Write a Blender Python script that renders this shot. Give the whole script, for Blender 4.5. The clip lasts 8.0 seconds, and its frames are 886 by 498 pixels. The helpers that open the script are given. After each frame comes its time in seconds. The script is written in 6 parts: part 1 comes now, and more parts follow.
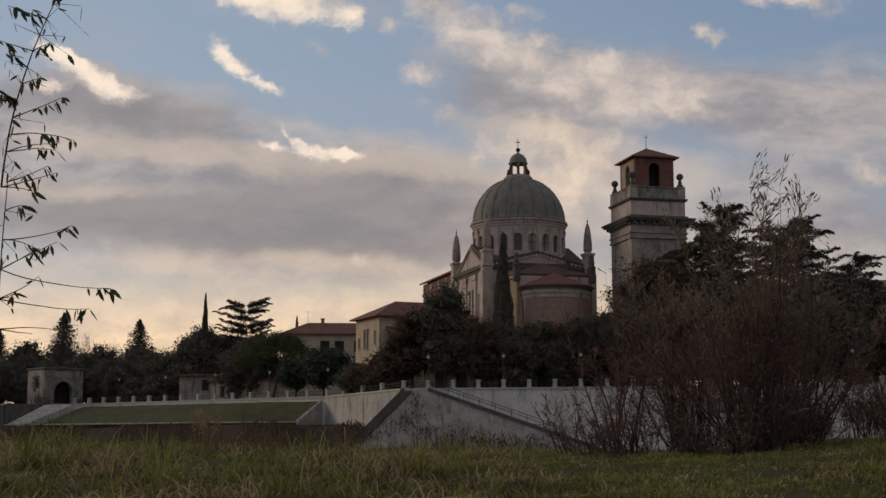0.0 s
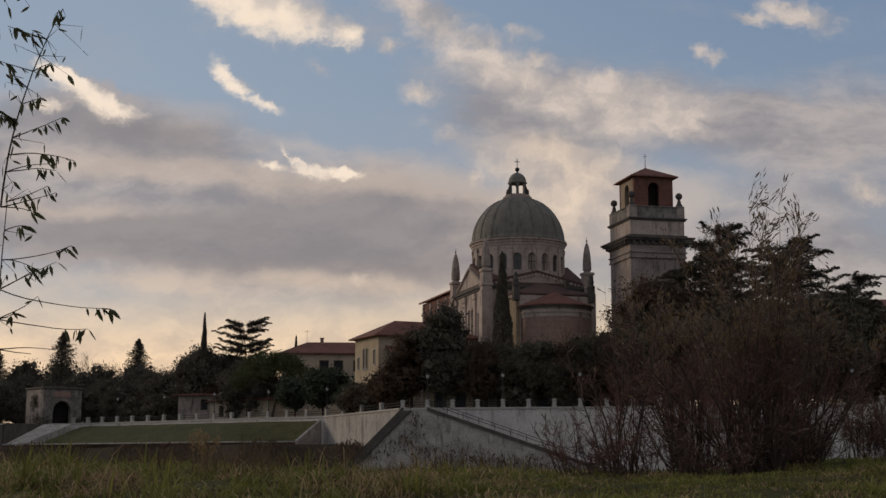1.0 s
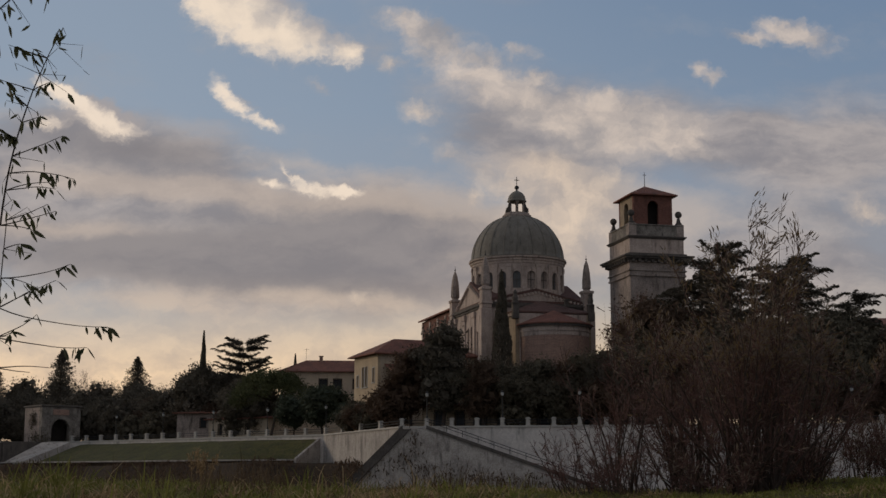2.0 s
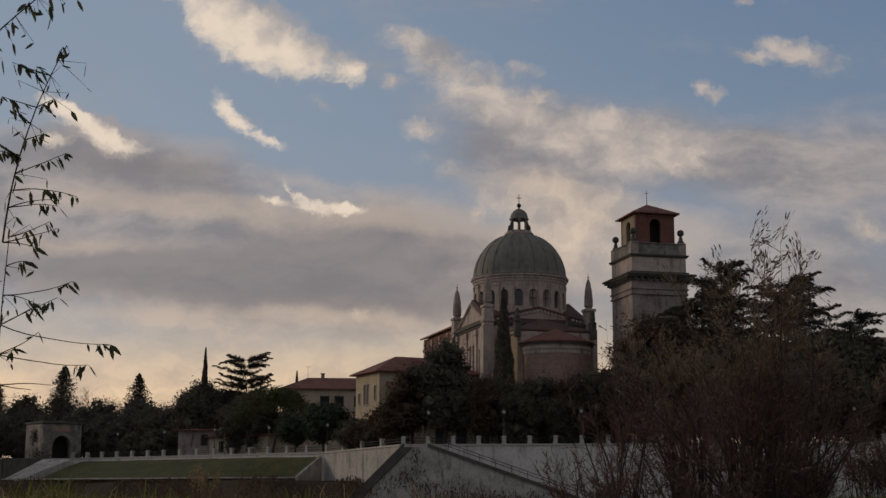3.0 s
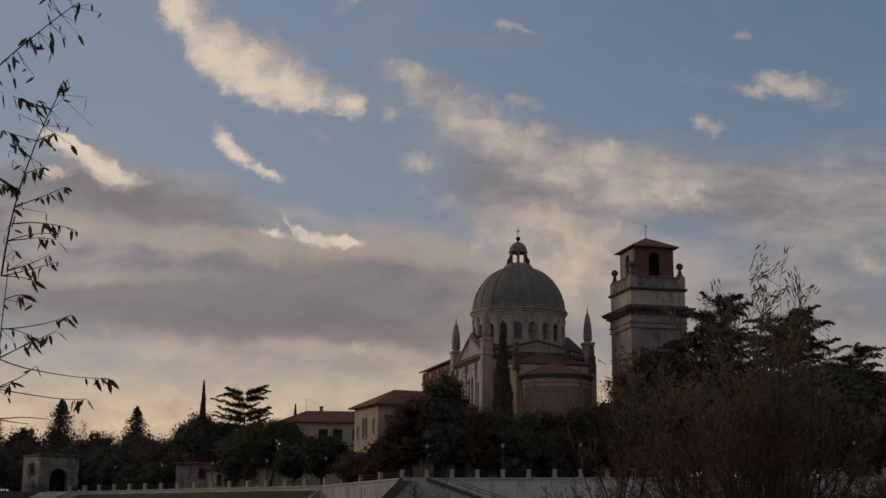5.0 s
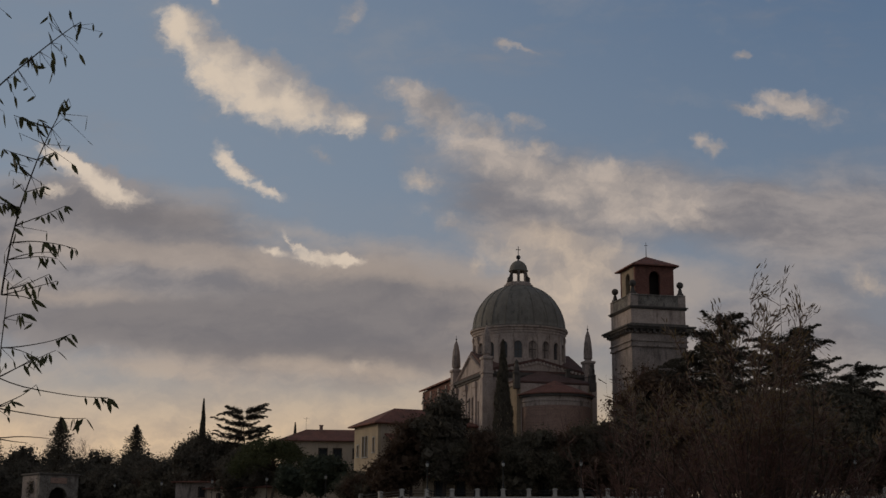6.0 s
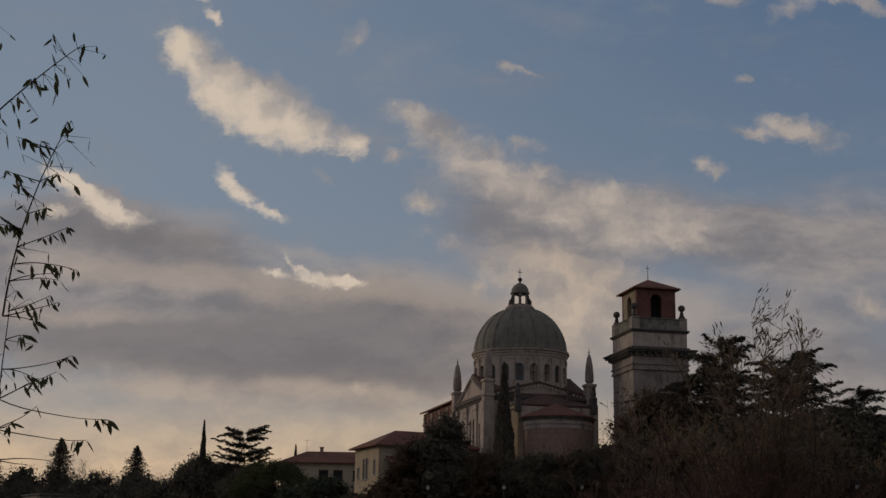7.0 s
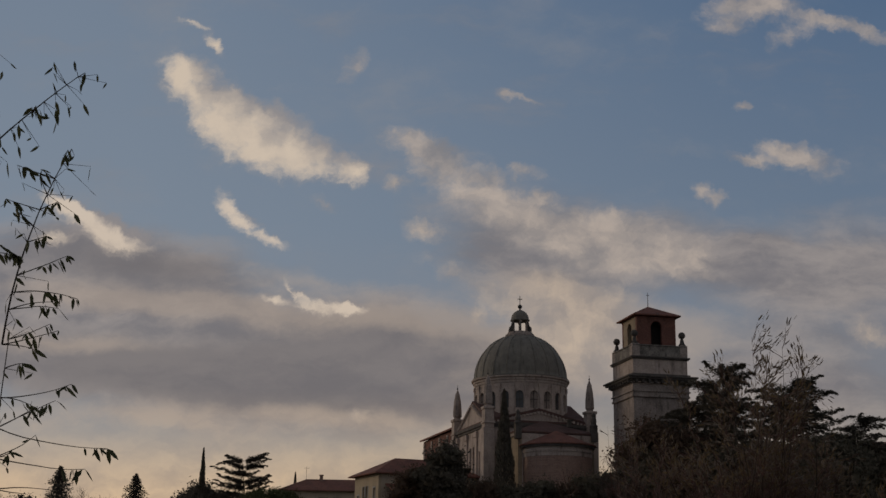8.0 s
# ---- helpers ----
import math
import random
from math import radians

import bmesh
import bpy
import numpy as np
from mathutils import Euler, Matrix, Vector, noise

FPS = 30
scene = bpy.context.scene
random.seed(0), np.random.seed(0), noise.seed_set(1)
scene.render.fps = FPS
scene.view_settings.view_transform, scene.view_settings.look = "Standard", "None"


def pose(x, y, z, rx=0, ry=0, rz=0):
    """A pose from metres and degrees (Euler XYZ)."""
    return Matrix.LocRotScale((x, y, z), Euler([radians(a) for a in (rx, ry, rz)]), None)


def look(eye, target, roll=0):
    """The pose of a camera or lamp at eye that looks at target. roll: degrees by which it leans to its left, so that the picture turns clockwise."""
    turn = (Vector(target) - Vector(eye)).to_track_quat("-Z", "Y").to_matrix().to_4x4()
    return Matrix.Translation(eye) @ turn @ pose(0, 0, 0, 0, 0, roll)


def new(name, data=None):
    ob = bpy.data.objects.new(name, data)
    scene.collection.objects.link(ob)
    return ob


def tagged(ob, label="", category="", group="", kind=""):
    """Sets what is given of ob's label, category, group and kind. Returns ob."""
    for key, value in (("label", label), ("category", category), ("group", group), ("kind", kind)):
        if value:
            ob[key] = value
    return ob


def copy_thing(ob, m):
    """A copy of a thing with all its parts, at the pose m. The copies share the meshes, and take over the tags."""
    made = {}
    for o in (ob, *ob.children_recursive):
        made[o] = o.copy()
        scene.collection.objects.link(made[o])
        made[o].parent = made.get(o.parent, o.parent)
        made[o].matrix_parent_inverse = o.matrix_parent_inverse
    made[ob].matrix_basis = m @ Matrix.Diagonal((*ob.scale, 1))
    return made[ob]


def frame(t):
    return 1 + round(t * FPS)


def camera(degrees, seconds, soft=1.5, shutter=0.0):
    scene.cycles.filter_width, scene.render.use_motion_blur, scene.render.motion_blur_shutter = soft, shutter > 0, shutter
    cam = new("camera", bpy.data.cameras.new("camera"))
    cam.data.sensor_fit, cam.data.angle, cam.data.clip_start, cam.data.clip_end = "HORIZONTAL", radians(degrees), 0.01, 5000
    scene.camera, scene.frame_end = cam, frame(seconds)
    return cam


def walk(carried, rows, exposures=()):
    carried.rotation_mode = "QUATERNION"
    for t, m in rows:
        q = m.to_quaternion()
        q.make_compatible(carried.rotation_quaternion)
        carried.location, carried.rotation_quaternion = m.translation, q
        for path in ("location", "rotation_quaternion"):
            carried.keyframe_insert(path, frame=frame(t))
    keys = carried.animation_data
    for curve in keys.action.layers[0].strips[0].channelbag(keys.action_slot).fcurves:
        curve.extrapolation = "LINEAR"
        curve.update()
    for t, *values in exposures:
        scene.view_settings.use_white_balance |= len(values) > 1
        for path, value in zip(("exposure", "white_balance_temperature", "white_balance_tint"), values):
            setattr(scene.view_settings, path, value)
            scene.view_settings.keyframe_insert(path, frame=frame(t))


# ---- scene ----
cam = camera(36.0, 8.0, soft=1.5)
EYE = 1.55
# seconds, rise, yaw, pitch, roll: a hand-held tilt upwards
ROWS = [
    (0.0, 0.000, 0.000, 7.997, 0.000),
    (0.5, 0.002, -0.038, 8.382, -0.057),
    (1.0, 0.004, -0.031, 8.811, -0.008),
    (1.5, 0.006, -0.056, 9.191, -0.008),
    (3.0, 0.012, -0.006, 10.313, -0.252),
    (3.5, 0.014, 0.025, 10.631, -0.286),
    (4.0, 0.016, -0.022, 10.938, -0.357),
    (4.5, 0.018, -0.063, 11.308, -0.355),
    (6.0, 0.024, -0.067, 12.473, -0.418),
    (6.5, 0.027, -0.059, 12.881, -0.530),
    (7.0, 0.030, -0.053, 13.400, -0.677),
    (7.5, 0.033, -0.060, 14.020, -0.629),
    (8.0, 0.036, -0.051, 14.535, -0.653),
]
EXPOSURES = [(0.0, 0.29), (1.5, 0.15), (3.0, -0.03), (4.5, -0.19), (6.0, -0.30), (8.0, -0.42)]
walk(cam, [(t, pose(0, 0, EYE + up, 90 + pitch, roll, yaw)) for t, up, yaw, pitch, roll in ROWS], EXPOSURES)

# ---- world and sun ----
SUN_AZ, SUN_EL = -62.0, 14.0  # degrees from ahead (minus: to the west side), and above the horizon


class Nodes:
    """Short calls for building a node tree."""

    def __init__(self, tree, keep=False):
        self.tree = tree
        if not keep:
            tree.nodes.clear()

    def add(self, kind, links=(), **props):
        n = self.tree.nodes.new(kind)
        if "operation" in props:
            n.operation = props["operation"]
            if "use_clamp" in props:
                n.use_clamp = props["use_clamp"]
        if "interpolation_type" in props:
            n.interpolation_type = props["interpolation_type"]
        if "data_type" in props:
            n.data_type, n.blend_type = props["data_type"], props["blend_type"]
        if "vector_type" in props:
            n.vector_type = props["vector_type"]
        if "gradient_type" in props:
            n.gradient_type = props["gradient_type"]
        if "bands_direction" in props:
            n.bands_direction = props["bands_direction"]
        for key, v in dict(links).items():
            self.set(n, key, v)
        return n

    def set(self, n, key, v):
        sock = n.inputs[key]
        if isinstance(v, bpy.types.NodeSocket):
            self.tree.links.new(v, sock)
        else:
            sock.default_value = v

    def math(self, op, a, b=0.0, c=0.0, clamp=False):
        return self.add("ShaderNodeMath", {0: a, 1: b, 2: c}, operation=op, use_clamp=clamp).outputs[0]

    def vec(self, op, a, b=(0, 0, 0)):
        return self.add("ShaderNodeVectorMath", {0: a, 1: b}, operation=op).outputs[0]

    def step(self, x, lo, hi, to_lo=0.0, to_hi=1.0):
        n = self.add("ShaderNodeMapRange", {0: x, 1: lo, 2: hi, 3: to_lo, 4: to_hi}, interpolation_type="SMOOTHSTEP")
        return n.outputs[0]

    def mix(self, fac, a, b, blend="MIX"):
        n = self.add("ShaderNodeMix", data_type="RGBA", blend_type=blend)
        self.set(n, 0, fac), self.set(n, 6, a), self.set(n, 7, b)
        return n.outputs[2]

    def noise(self, vector, scale, detail=4.0, rough=0.55, out=0, w=0.0):
        n = self.add("ShaderNodeTexNoise", {"Vector": vector, "Scale": scale, "Detail": detail, "Roughness": rough})
        if w:
            n.noise_dimensions = "4D"
            n.inputs["W"].default_value = w
        return n.outputs[out]

    def ramp(self, fac, stops):
        n = self.add("ShaderNodeValToRGB", {0: fac})
        e = n.color_ramp.elements
        while len(e) < len(stops):
            e.new(0.5)
        for el, (p, c) in zip(e, stops):
            el.position, el.color = p, (*c, 1)
        return n.outputs[0]


# Clouds: (sideways, upwards, half length, half thickness, slant), on a plane 1 ahead
CLOUDS_LIT = [
    (-0.2102, 0.4015, 0.0186, 0.0142, -29), (-0.1927, 0.3828, 0.0243, 0.0198, -44), (-0.1717, 0.3597, 0.0241, 0.0228, -39),
    (-0.1469, 0.3461, 0.0284, 0.0219, -24), (-0.1182, 0.3386, 0.0262, 0.0196, -19), (-0.0938, 0.3261, 0.0218, 0.0139, -24),
    (-0.0706, 0.3218, 0.0130, 0.0087, -59), (-0.2049, 0.4398, 0.0125, 0.0031, -4), (-0.1830, 0.4242, 0.0116, 0.0036, -54),
    (-0.1413, 0.3671, 0.0264, 0.0110, -29),
]
CLOUDS_WISP = [
    (-0.1648, 0.2926, 0.0112, 0.0065, -44), (-0.1503, 0.2780, 0.0163, 0.0065, -41), (-0.1282, 0.2635, 0.0111, 0.0039, -24),
    (-0.2920, 0.2890, 0.0150, 0.0050, -25), (-0.2720, 0.2780, 0.0260, 0.0100, -22), (-0.2450, 0.2660, 0.0240, 0.0105, -18),
    (-0.2975, 0.2629, 0.0171, 0.0051, 1), (-0.1255, 0.2201, 0.0076, 0.0038, -9), (-0.1105, 0.2268, 0.0102, 0.0025, -59),
    (-0.0931, 0.2149, 0.0178, 0.0048, -10), (-0.0693, 0.2130, 0.0090, 0.0047, 1),
]
CLOUDS_SOFT = [
    (-0.0275, 0.3443, 0.0219, 0.0087, -4), (-0.0111, 0.3293, 0.0196, 0.0183, -44), (0.0129, 0.3127, 0.0260, 0.0182, -37),
    (0.0455, 0.2924, 0.0302, 0.0181, -29), (0.0842, 0.2794, 0.0344, 0.0189, -19), (0.1271, 0.2767, 0.0322, 0.0155, -4),
    (0.1674, 0.2595, 0.0342, 0.0171, -14), (0.1074, 0.2543, 0.0513, 0.0137, -11), (0.2269, 0.4521, 0.0246, 0.0117, 1),
    (0.2498, 0.4621, 0.0269, 0.0099, -9), (0.2732, 0.4373, 0.0201, 0.0098, 21), (0.3073, 0.4483, 0.0269, 0.0054, -11),
    (0.3379, 0.4380, 0.0134, 0.0054, -19), (0.2329, 0.3354, 0.0174, 0.0057, -19), (0.2550, 0.3430, 0.0175, 0.0079, -4),
    (0.2828, 0.3328, 0.0261, 0.0113, -14), (0.1949, 0.3090, 0.0095, 0.0061, -39),
]
CLOUDS_SMALL = [
    (-0.0756, 0.4078, 0.0071, 0.0115, -19), (0.0446, 0.3856, 0.0079, 0.0035, -9), (0.0609, 0.3811, 0.0176, 0.0022, -24),
    (-0.0927, 0.2921, 0.0112, 0.0043, -19), (0.0598, 0.3187, 0.0113, 0.0056, 1), (-0.0147, 0.2773, 0.0146, 0.0077, -14),
    (0.0222, 0.2076, 0.0059, 0.0068, 1), (-0.0391, 0.3108, 0.0113, 0.0052, 1), (0.0835, 0.2063, 0.0500, 0.0260, -4), (0.0955, 0.1731, 0.0465, 0.0249, 10),
    (0.0300, 0.2270, 0.0420, 0.0100, -28), (0.1169, 0.2160, 0.0500, 0.0150, -21), (0.3194, 0.1972, 0.0160, 0.0084, -14),
    (-0.0686, 0.1303, 0.0187, 0.0037, 6), (0.2041, 0.3014, 0.0086, 0.0043, 51), (0.2304, 0.3784, 0.0062, 0.0035, 1),
]
CLOUDS_GREY = [
    (-0.2496, 0.2531, 0.1020, 0.0222, -5),
    (-0.2111, 0.1821, 0.2306, 0.0496, -4),
    (-0.0686, 0.1667, 0.1862, 0.0488, -4),
    (-0.3060, 0.2073, 0.1330, 0.0488, 0),
    (0.1600, 0.2630, 0.1200, 0.0300, -12),
    (0.2957, 0.2465, 0.0900, 0.0450, 0),
    (0.0600, 0.2500, 0.0900, 0.0300, -20),
    (0.2700, 0.1550, 0.1300, 0.0450, 0),
]
CLOUDS_DARK = [
    (-0.2322, 0.2465, 0.0887, 0.0169, -6),
    (-0.2024, 0.1646, 0.1862, 0.0244, -3),
    (-0.0559, 0.1520, 0.1508, 0.0200, -3),
    (-0.0354, 0.1901, 0.1153, 0.0200, -5),
]

CLOUDS_PEACH = [
    (-0.2691, 0.2246, 0.1463, 0.0115, -2),
    (-0.1539, 0.2073, 0.1153, 0.0133, -4),
    (-0.2918, 0.1859, 0.0976, 0.0089, 0),
    (-0.0355, 0.2073, 0.0887, 0.0115, -6),
    (-0.2214, 0.1291, 0.1685, 0.0115, -2),
    (-0.0597, 0.1291, 0.0887, 0.0080, -3),
    (0.1547, 0.2073, 0.0798, 0.0177, -10),
    (0.0917, 0.2246, 0.0621, 0.0133, -20),
    (-0.0953, 0.2333, 0.0621, 0.0098, -8),
    (0.0700, 0.1900, 0.0900, 0.0450, 0),
    (0.1500, 0.1700, 0.0800, 0.0400, -10),
]


def build_world():
    world = bpy.data.worlds.new("evening_sky")
    scene.world = world
    world.use_nodes = True
    n = Nodes(world.node_tree)
    way = n.add("ShaderNodeTexCoord").outputs["Generated"]
    model = n.add("ShaderNodeTexSky")
    model.sky_type, model.sun_disc = "NISHITA", False
    model.sun_elevation, model.sun_rotation = radians(SUN_EL), radians(SUN_AZ)
    model.altitude, model.dust_density, model.ozone_density = 60.0, 1.2, 2.0
    sky = model.outputs[0]
    x, y, z = n.add("ShaderNodeSeparateXYZ", {0: way}).outputs
    ahead = n.math("MAXIMUM", y, 0.25)
    u, v = n.math("DIVIDE", x, ahead), n.math("DIVIDE", z, ahead)
    front = n.step(y, 0.3, 0.7)
    flat = n.add("ShaderNodeCombineXYZ", {0: u, 1: v, 2: 0.0}).outputs[0]
    # wind-torn outlines: the plane is warped at two sizes
    big = n.vec("SUBTRACT", n.noise(flat, 11.0, 5.0, 0.6, 1), (0.5, 0.5, 0.5))
    fine = n.vec("SUBTRACT", n.noise(flat, 45.0, 5.0, 0.65, 1), (0.5, 0.5, 0.5))
    warp = n.vec("MULTIPLY", big, (0.020, 0.018, 0))
    warp2 = n.vec("MULTIPLY", fine, (0.022, 0.020, 0))
    torn = n.vec("ADD", n.vec("ADD", flat, warp), warp2)
    smooth = n.vec("ADD", flat, n.vec("MULTIPLY", big, (0.06, 0.03, 0)))

    def field(table, plane, grow=1.0):
        total = None
        for cx, cy, rx, ry, slant in table:
            m = n.add("ShaderNodeMapping", {"Vector": plane, "Location": (cx, cy, 0), "Rotation": (0, 0, radians(slant)),
                                            "Scale": (rx * 1.4 * grow, ry * 1.45 * grow, 1)}, vector_type="TEXTURE").outputs[0]
            g = n.add("ShaderNodeTexGradient", {0: m}, gradient_type="SPHERICAL").outputs["Fac"]
            total = g if total is None else n.math("ADD", total, g)
        return total

    # streaks run down to the right, as the wind drew them
    slanted = n.add("ShaderNodeMapping", {"Vector": torn, "Rotation": (0, 0, radians(28)), "Scale": (1.0, 2.0, 1)}).outputs[0]
    streak = n.noise(slanted, 24.0, 7.0, 0.58)
    puff = n.noise(torn, 34.0, 7.0, 0.56, 0, 3.1)
    broken = n.math("ADD", n.math("MULTIPLY", n.math("SUBTRACT", streak, 0.5), 2.0), n.math("MULTIPLY", n.math("SUBTRACT", puff, 0.5), 1.3))
    sunward = n.vec("ADD", torn, (-0.012, -0.006, 0))
    f_lit, f_soft = field(CLOUDS_LIT, torn, 1.2), field(CLOUDS_SOFT, torn, 1.1)
    d_lit = n.math("ADD", n.math("MULTIPLY", n.math("MINIMUM", f_lit, 1.3), 0.95), n.math("MULTIPLY", broken, 0.75))
    d_soft = n.math("ADD", n.math("MULTIPLY", n.math("MINIMUM", f_soft, 1.3), 0.9), n.math("MULTIPLY", broken, 0.85))
    fray = n.math("MULTIPLY", n.math("SUBTRACT", n.noise(torn, 85.0, 5.0, 0.6, 0, 9.2), 0.5), 1.2)
    lit = n.math("MULTIPLY", n.step(n.math("ADD", d_lit, fray), 0.05, 1.25), n.step(f_lit, 0.0, 0.45))
    soft = n.math("MULTIPLY", n.step(n.math("ADD", d_soft, n.math("MULTIPLY", fray, 0.7)), 0.0, 1.05), n.step(f_soft, 0.0, 0.35))
    f_wisp = field(CLOUDS_WISP, torn, 1.25)
    thread = n.noise(n.vec("MULTIPLY", slanted, (0.7, 1.5, 1)), 60.0, 6.0, 0.6, 0, 4.4)
    torn_up = n.math("ADD", n.math("MULTIPLY", broken, 0.9), n.math("ADD", fray, n.math("MULTIPLY", n.math("SUBTRACT", thread, 0.5), 1.2)))
    wisps = n.math("MULTIPLY", n.step(n.math("ADD", f_wisp, n.math("MULTIPLY", torn_up, 0.85)), 0.10, 1.25), n.step(f_wisp, 0.0, 0.3))
    rim = n.math("SUBTRACT", f_lit, field(CLOUDS_LIT, sunward, 1.2))
    f_small = field(CLOUDS_SMALL, torn, 1.2)
    small = n.math("MULTIPLY", n.step(n.math("ADD", f_small, n.math("MULTIPLY", n.math("ADD", broken, fray), 0.8)), 0.0, 1.45), n.step(f_small, 0.0, 0.35))
    layer = n.noise(n.vec("MULTIPLY", smooth, (1, 3, 1)), 7.0, 6.0, 0.58)
    wisp = n.noise(n.vec("MULTIPLY", torn, (1, 2.2, 1)), 17.0, 6.0, 0.6, 0, 5.3)
    grey = n.step(n.math("ADD", field(CLOUDS_GREY, smooth), n.math("MULTIPLY", n.math("SUBTRACT", layer, 0.5), 1.3)), 0.02, 0.85)
    dark = n.step(n.math("ADD", field(CLOUDS_DARK, smooth, 1.15), n.math("MULTIPLY", n.math("SUBTRACT", layer, 0.5), 1.2)), 0.0, 1.0)

    # clear air: the sky model, whitened by haze towards the horizon and the hidden sun
    clear = n.mix(1.0, sky, (0.050, 0.052, 0.056, 1), "MULTIPLY")
    blue = n.ramp(n.math("MULTIPLY", v, 2.0), [(0.0, (0.50, 0.40, 0.27)), (0.16, (0.47, 0.40, 0.31)), (0.32, (0.30, 0.31, 0.345)),
                                               (0.55, (0.205, 0.27, 0.366)), (0.95, (0.124, 0.20, 0.328))])
    air = n.mix(0.85, clear, blue)
    # the west is paler than the east
    air = n.mix(n.step(u, -0.35, 0.35, 0.48, 0.0), air, (0.338, 0.392, 0.456, 1))
    thin = n.noise(slanted, 9.0, 5.0, 0.6, 0, 7.7)
    air = n.mix(n.step(thin, 0.48, 0.80, 0.0, 0.45), air, (0.33, 0.33, 0.35, 1))
    glow = n.math("MULTIPLY", n.step(v, 0.155, 0.05), n.step(u, 0.36, -0.05, 0.45, 1.0))
    grey_tone = n.mix(n.step(n.math("ADD", n.math("MULTIPLY", layer, 0.6), n.math("MULTIPLY", wisp, 0.4)), 0.40, 0.60), (0.240, 0.220, 0.228, 1), (0.430, 0.376, 0.350, 1))
    shade = n.mix(n.math("MULTIPLY", grey, 0.85), air, grey_tone)
    shade = n.mix(n.math("MULTIPLY", dark, 0.68), shade, (0.205, 0.188, 0.194, 1))
    peach = n.step(n.math("ADD", field(CLOUDS_PEACH, smooth), n.math("MULTIPLY", n.math("SUBTRACT", wisp, 0.5), 1.6)), 0.15, 1.15)
    shade = n.mix(n.math("MULTIPLY", peach, 0.48), shade, (0.56, 0.45, 0.365, 1))
    cream = n.mix(n.step(wisp, 0.35, 0.65), (0.65, 0.468, 0.318, 1), (0.97, 0.685, 0.415, 1))
    shade = n.mix(n.math("MULTIPLY", glow, 0.9), shade, cream)
    shade = n.mix(n.math("MULTIPLY", small, 0.75), shade, n.mix(n.step(puff, 0.32, 0.72), (0.37, 0.325, 0.305, 1), (0.76, 0.60, 0.455, 1)))
    soft_tone = n.mix(n.step(n.math("ADD", n.math("MULTIPLY", wisp, 0.5), n.math("MULTIPLY", puff, 0.5)), 0.36, 0.66), (0.295, 0.278, 0.284, 1), (0.66, 0.550, 0.465, 1))
    shade = n.mix(n.math("MULTIPLY", soft, 0.85), shade, soft_tone)
    bright = n.math("ADD", n.math("MULTIPLY", rim, 0.75), n.math("ADD", n.math("MULTIPLY", puff, 1.5), n.math("MULTIPLY", wisp, 0.8)))
    warm = n.mix(n.step(bright, 0.55, 1.70), (0.37, 0.345, 0.345, 1), (0.82, 0.68, 0.54, 1))
    edge = n.mix(n.step(lit, 0.0, 0.5), (0.38, 0.36, 0.36, 1), warm)
    drawn = n.mix(n.math("MULTIPLY", lit, 0.95), shade, edge)
    wisp_rim = n.math("SUBTRACT", f_wisp, field(CLOUDS_WISP, sunward, 1.25))
    wisp_bright = n.math("ADD", n.math("MULTIPLY", wisp_rim, 0.9), n.math("ADD", puff, n.math("MULTIPLY", thread, 0.6)))
    drawn = n.mix(n.math("MULTIPLY", wisps, 0.9), drawn, n.mix(n.step(wisp_bright, 0.60, 1.45), (0.35, 0.318, 0.315, 1), (0.84, 0.70, 0.565, 1)))
    # the rest of the sky: the same broken cloud all round
    round_noise = n.noise(n.vec("MULTIPLY", way, (1, 1, 2.2)), 3.0, 6.0, 0.55)
    rest = n.mix(n.step(round_noise, 0.40, 0.62), n.mix(0.5, clear, (0.20, 0.26, 0.34, 1)), (0.42, 0.38, 0.36, 1))
    colour = n.mix(front, rest, drawn)
    back = n.add("ShaderNodeBackground", {"Color": colour, "Strength": 1.0}).outputs[0]
    n.add("ShaderNodeOutputWorld", {0: back})


build_world()

lamp = bpy.data.lights.new("sun", "SUN")
lamp.energy, lamp.angle, lamp.color = 0.8, radians(12), (1.0, 0.80, 0.58)
a, e = radians(SUN_AZ), radians(SUN_EL)
sun = new("sun", lamp)
sun.matrix_world = look((math.sin(a) * math.cos(e) * 100, math.cos(a) * math.cos(e) * 100, math.sin(e) * 100), (0, 0, 0))


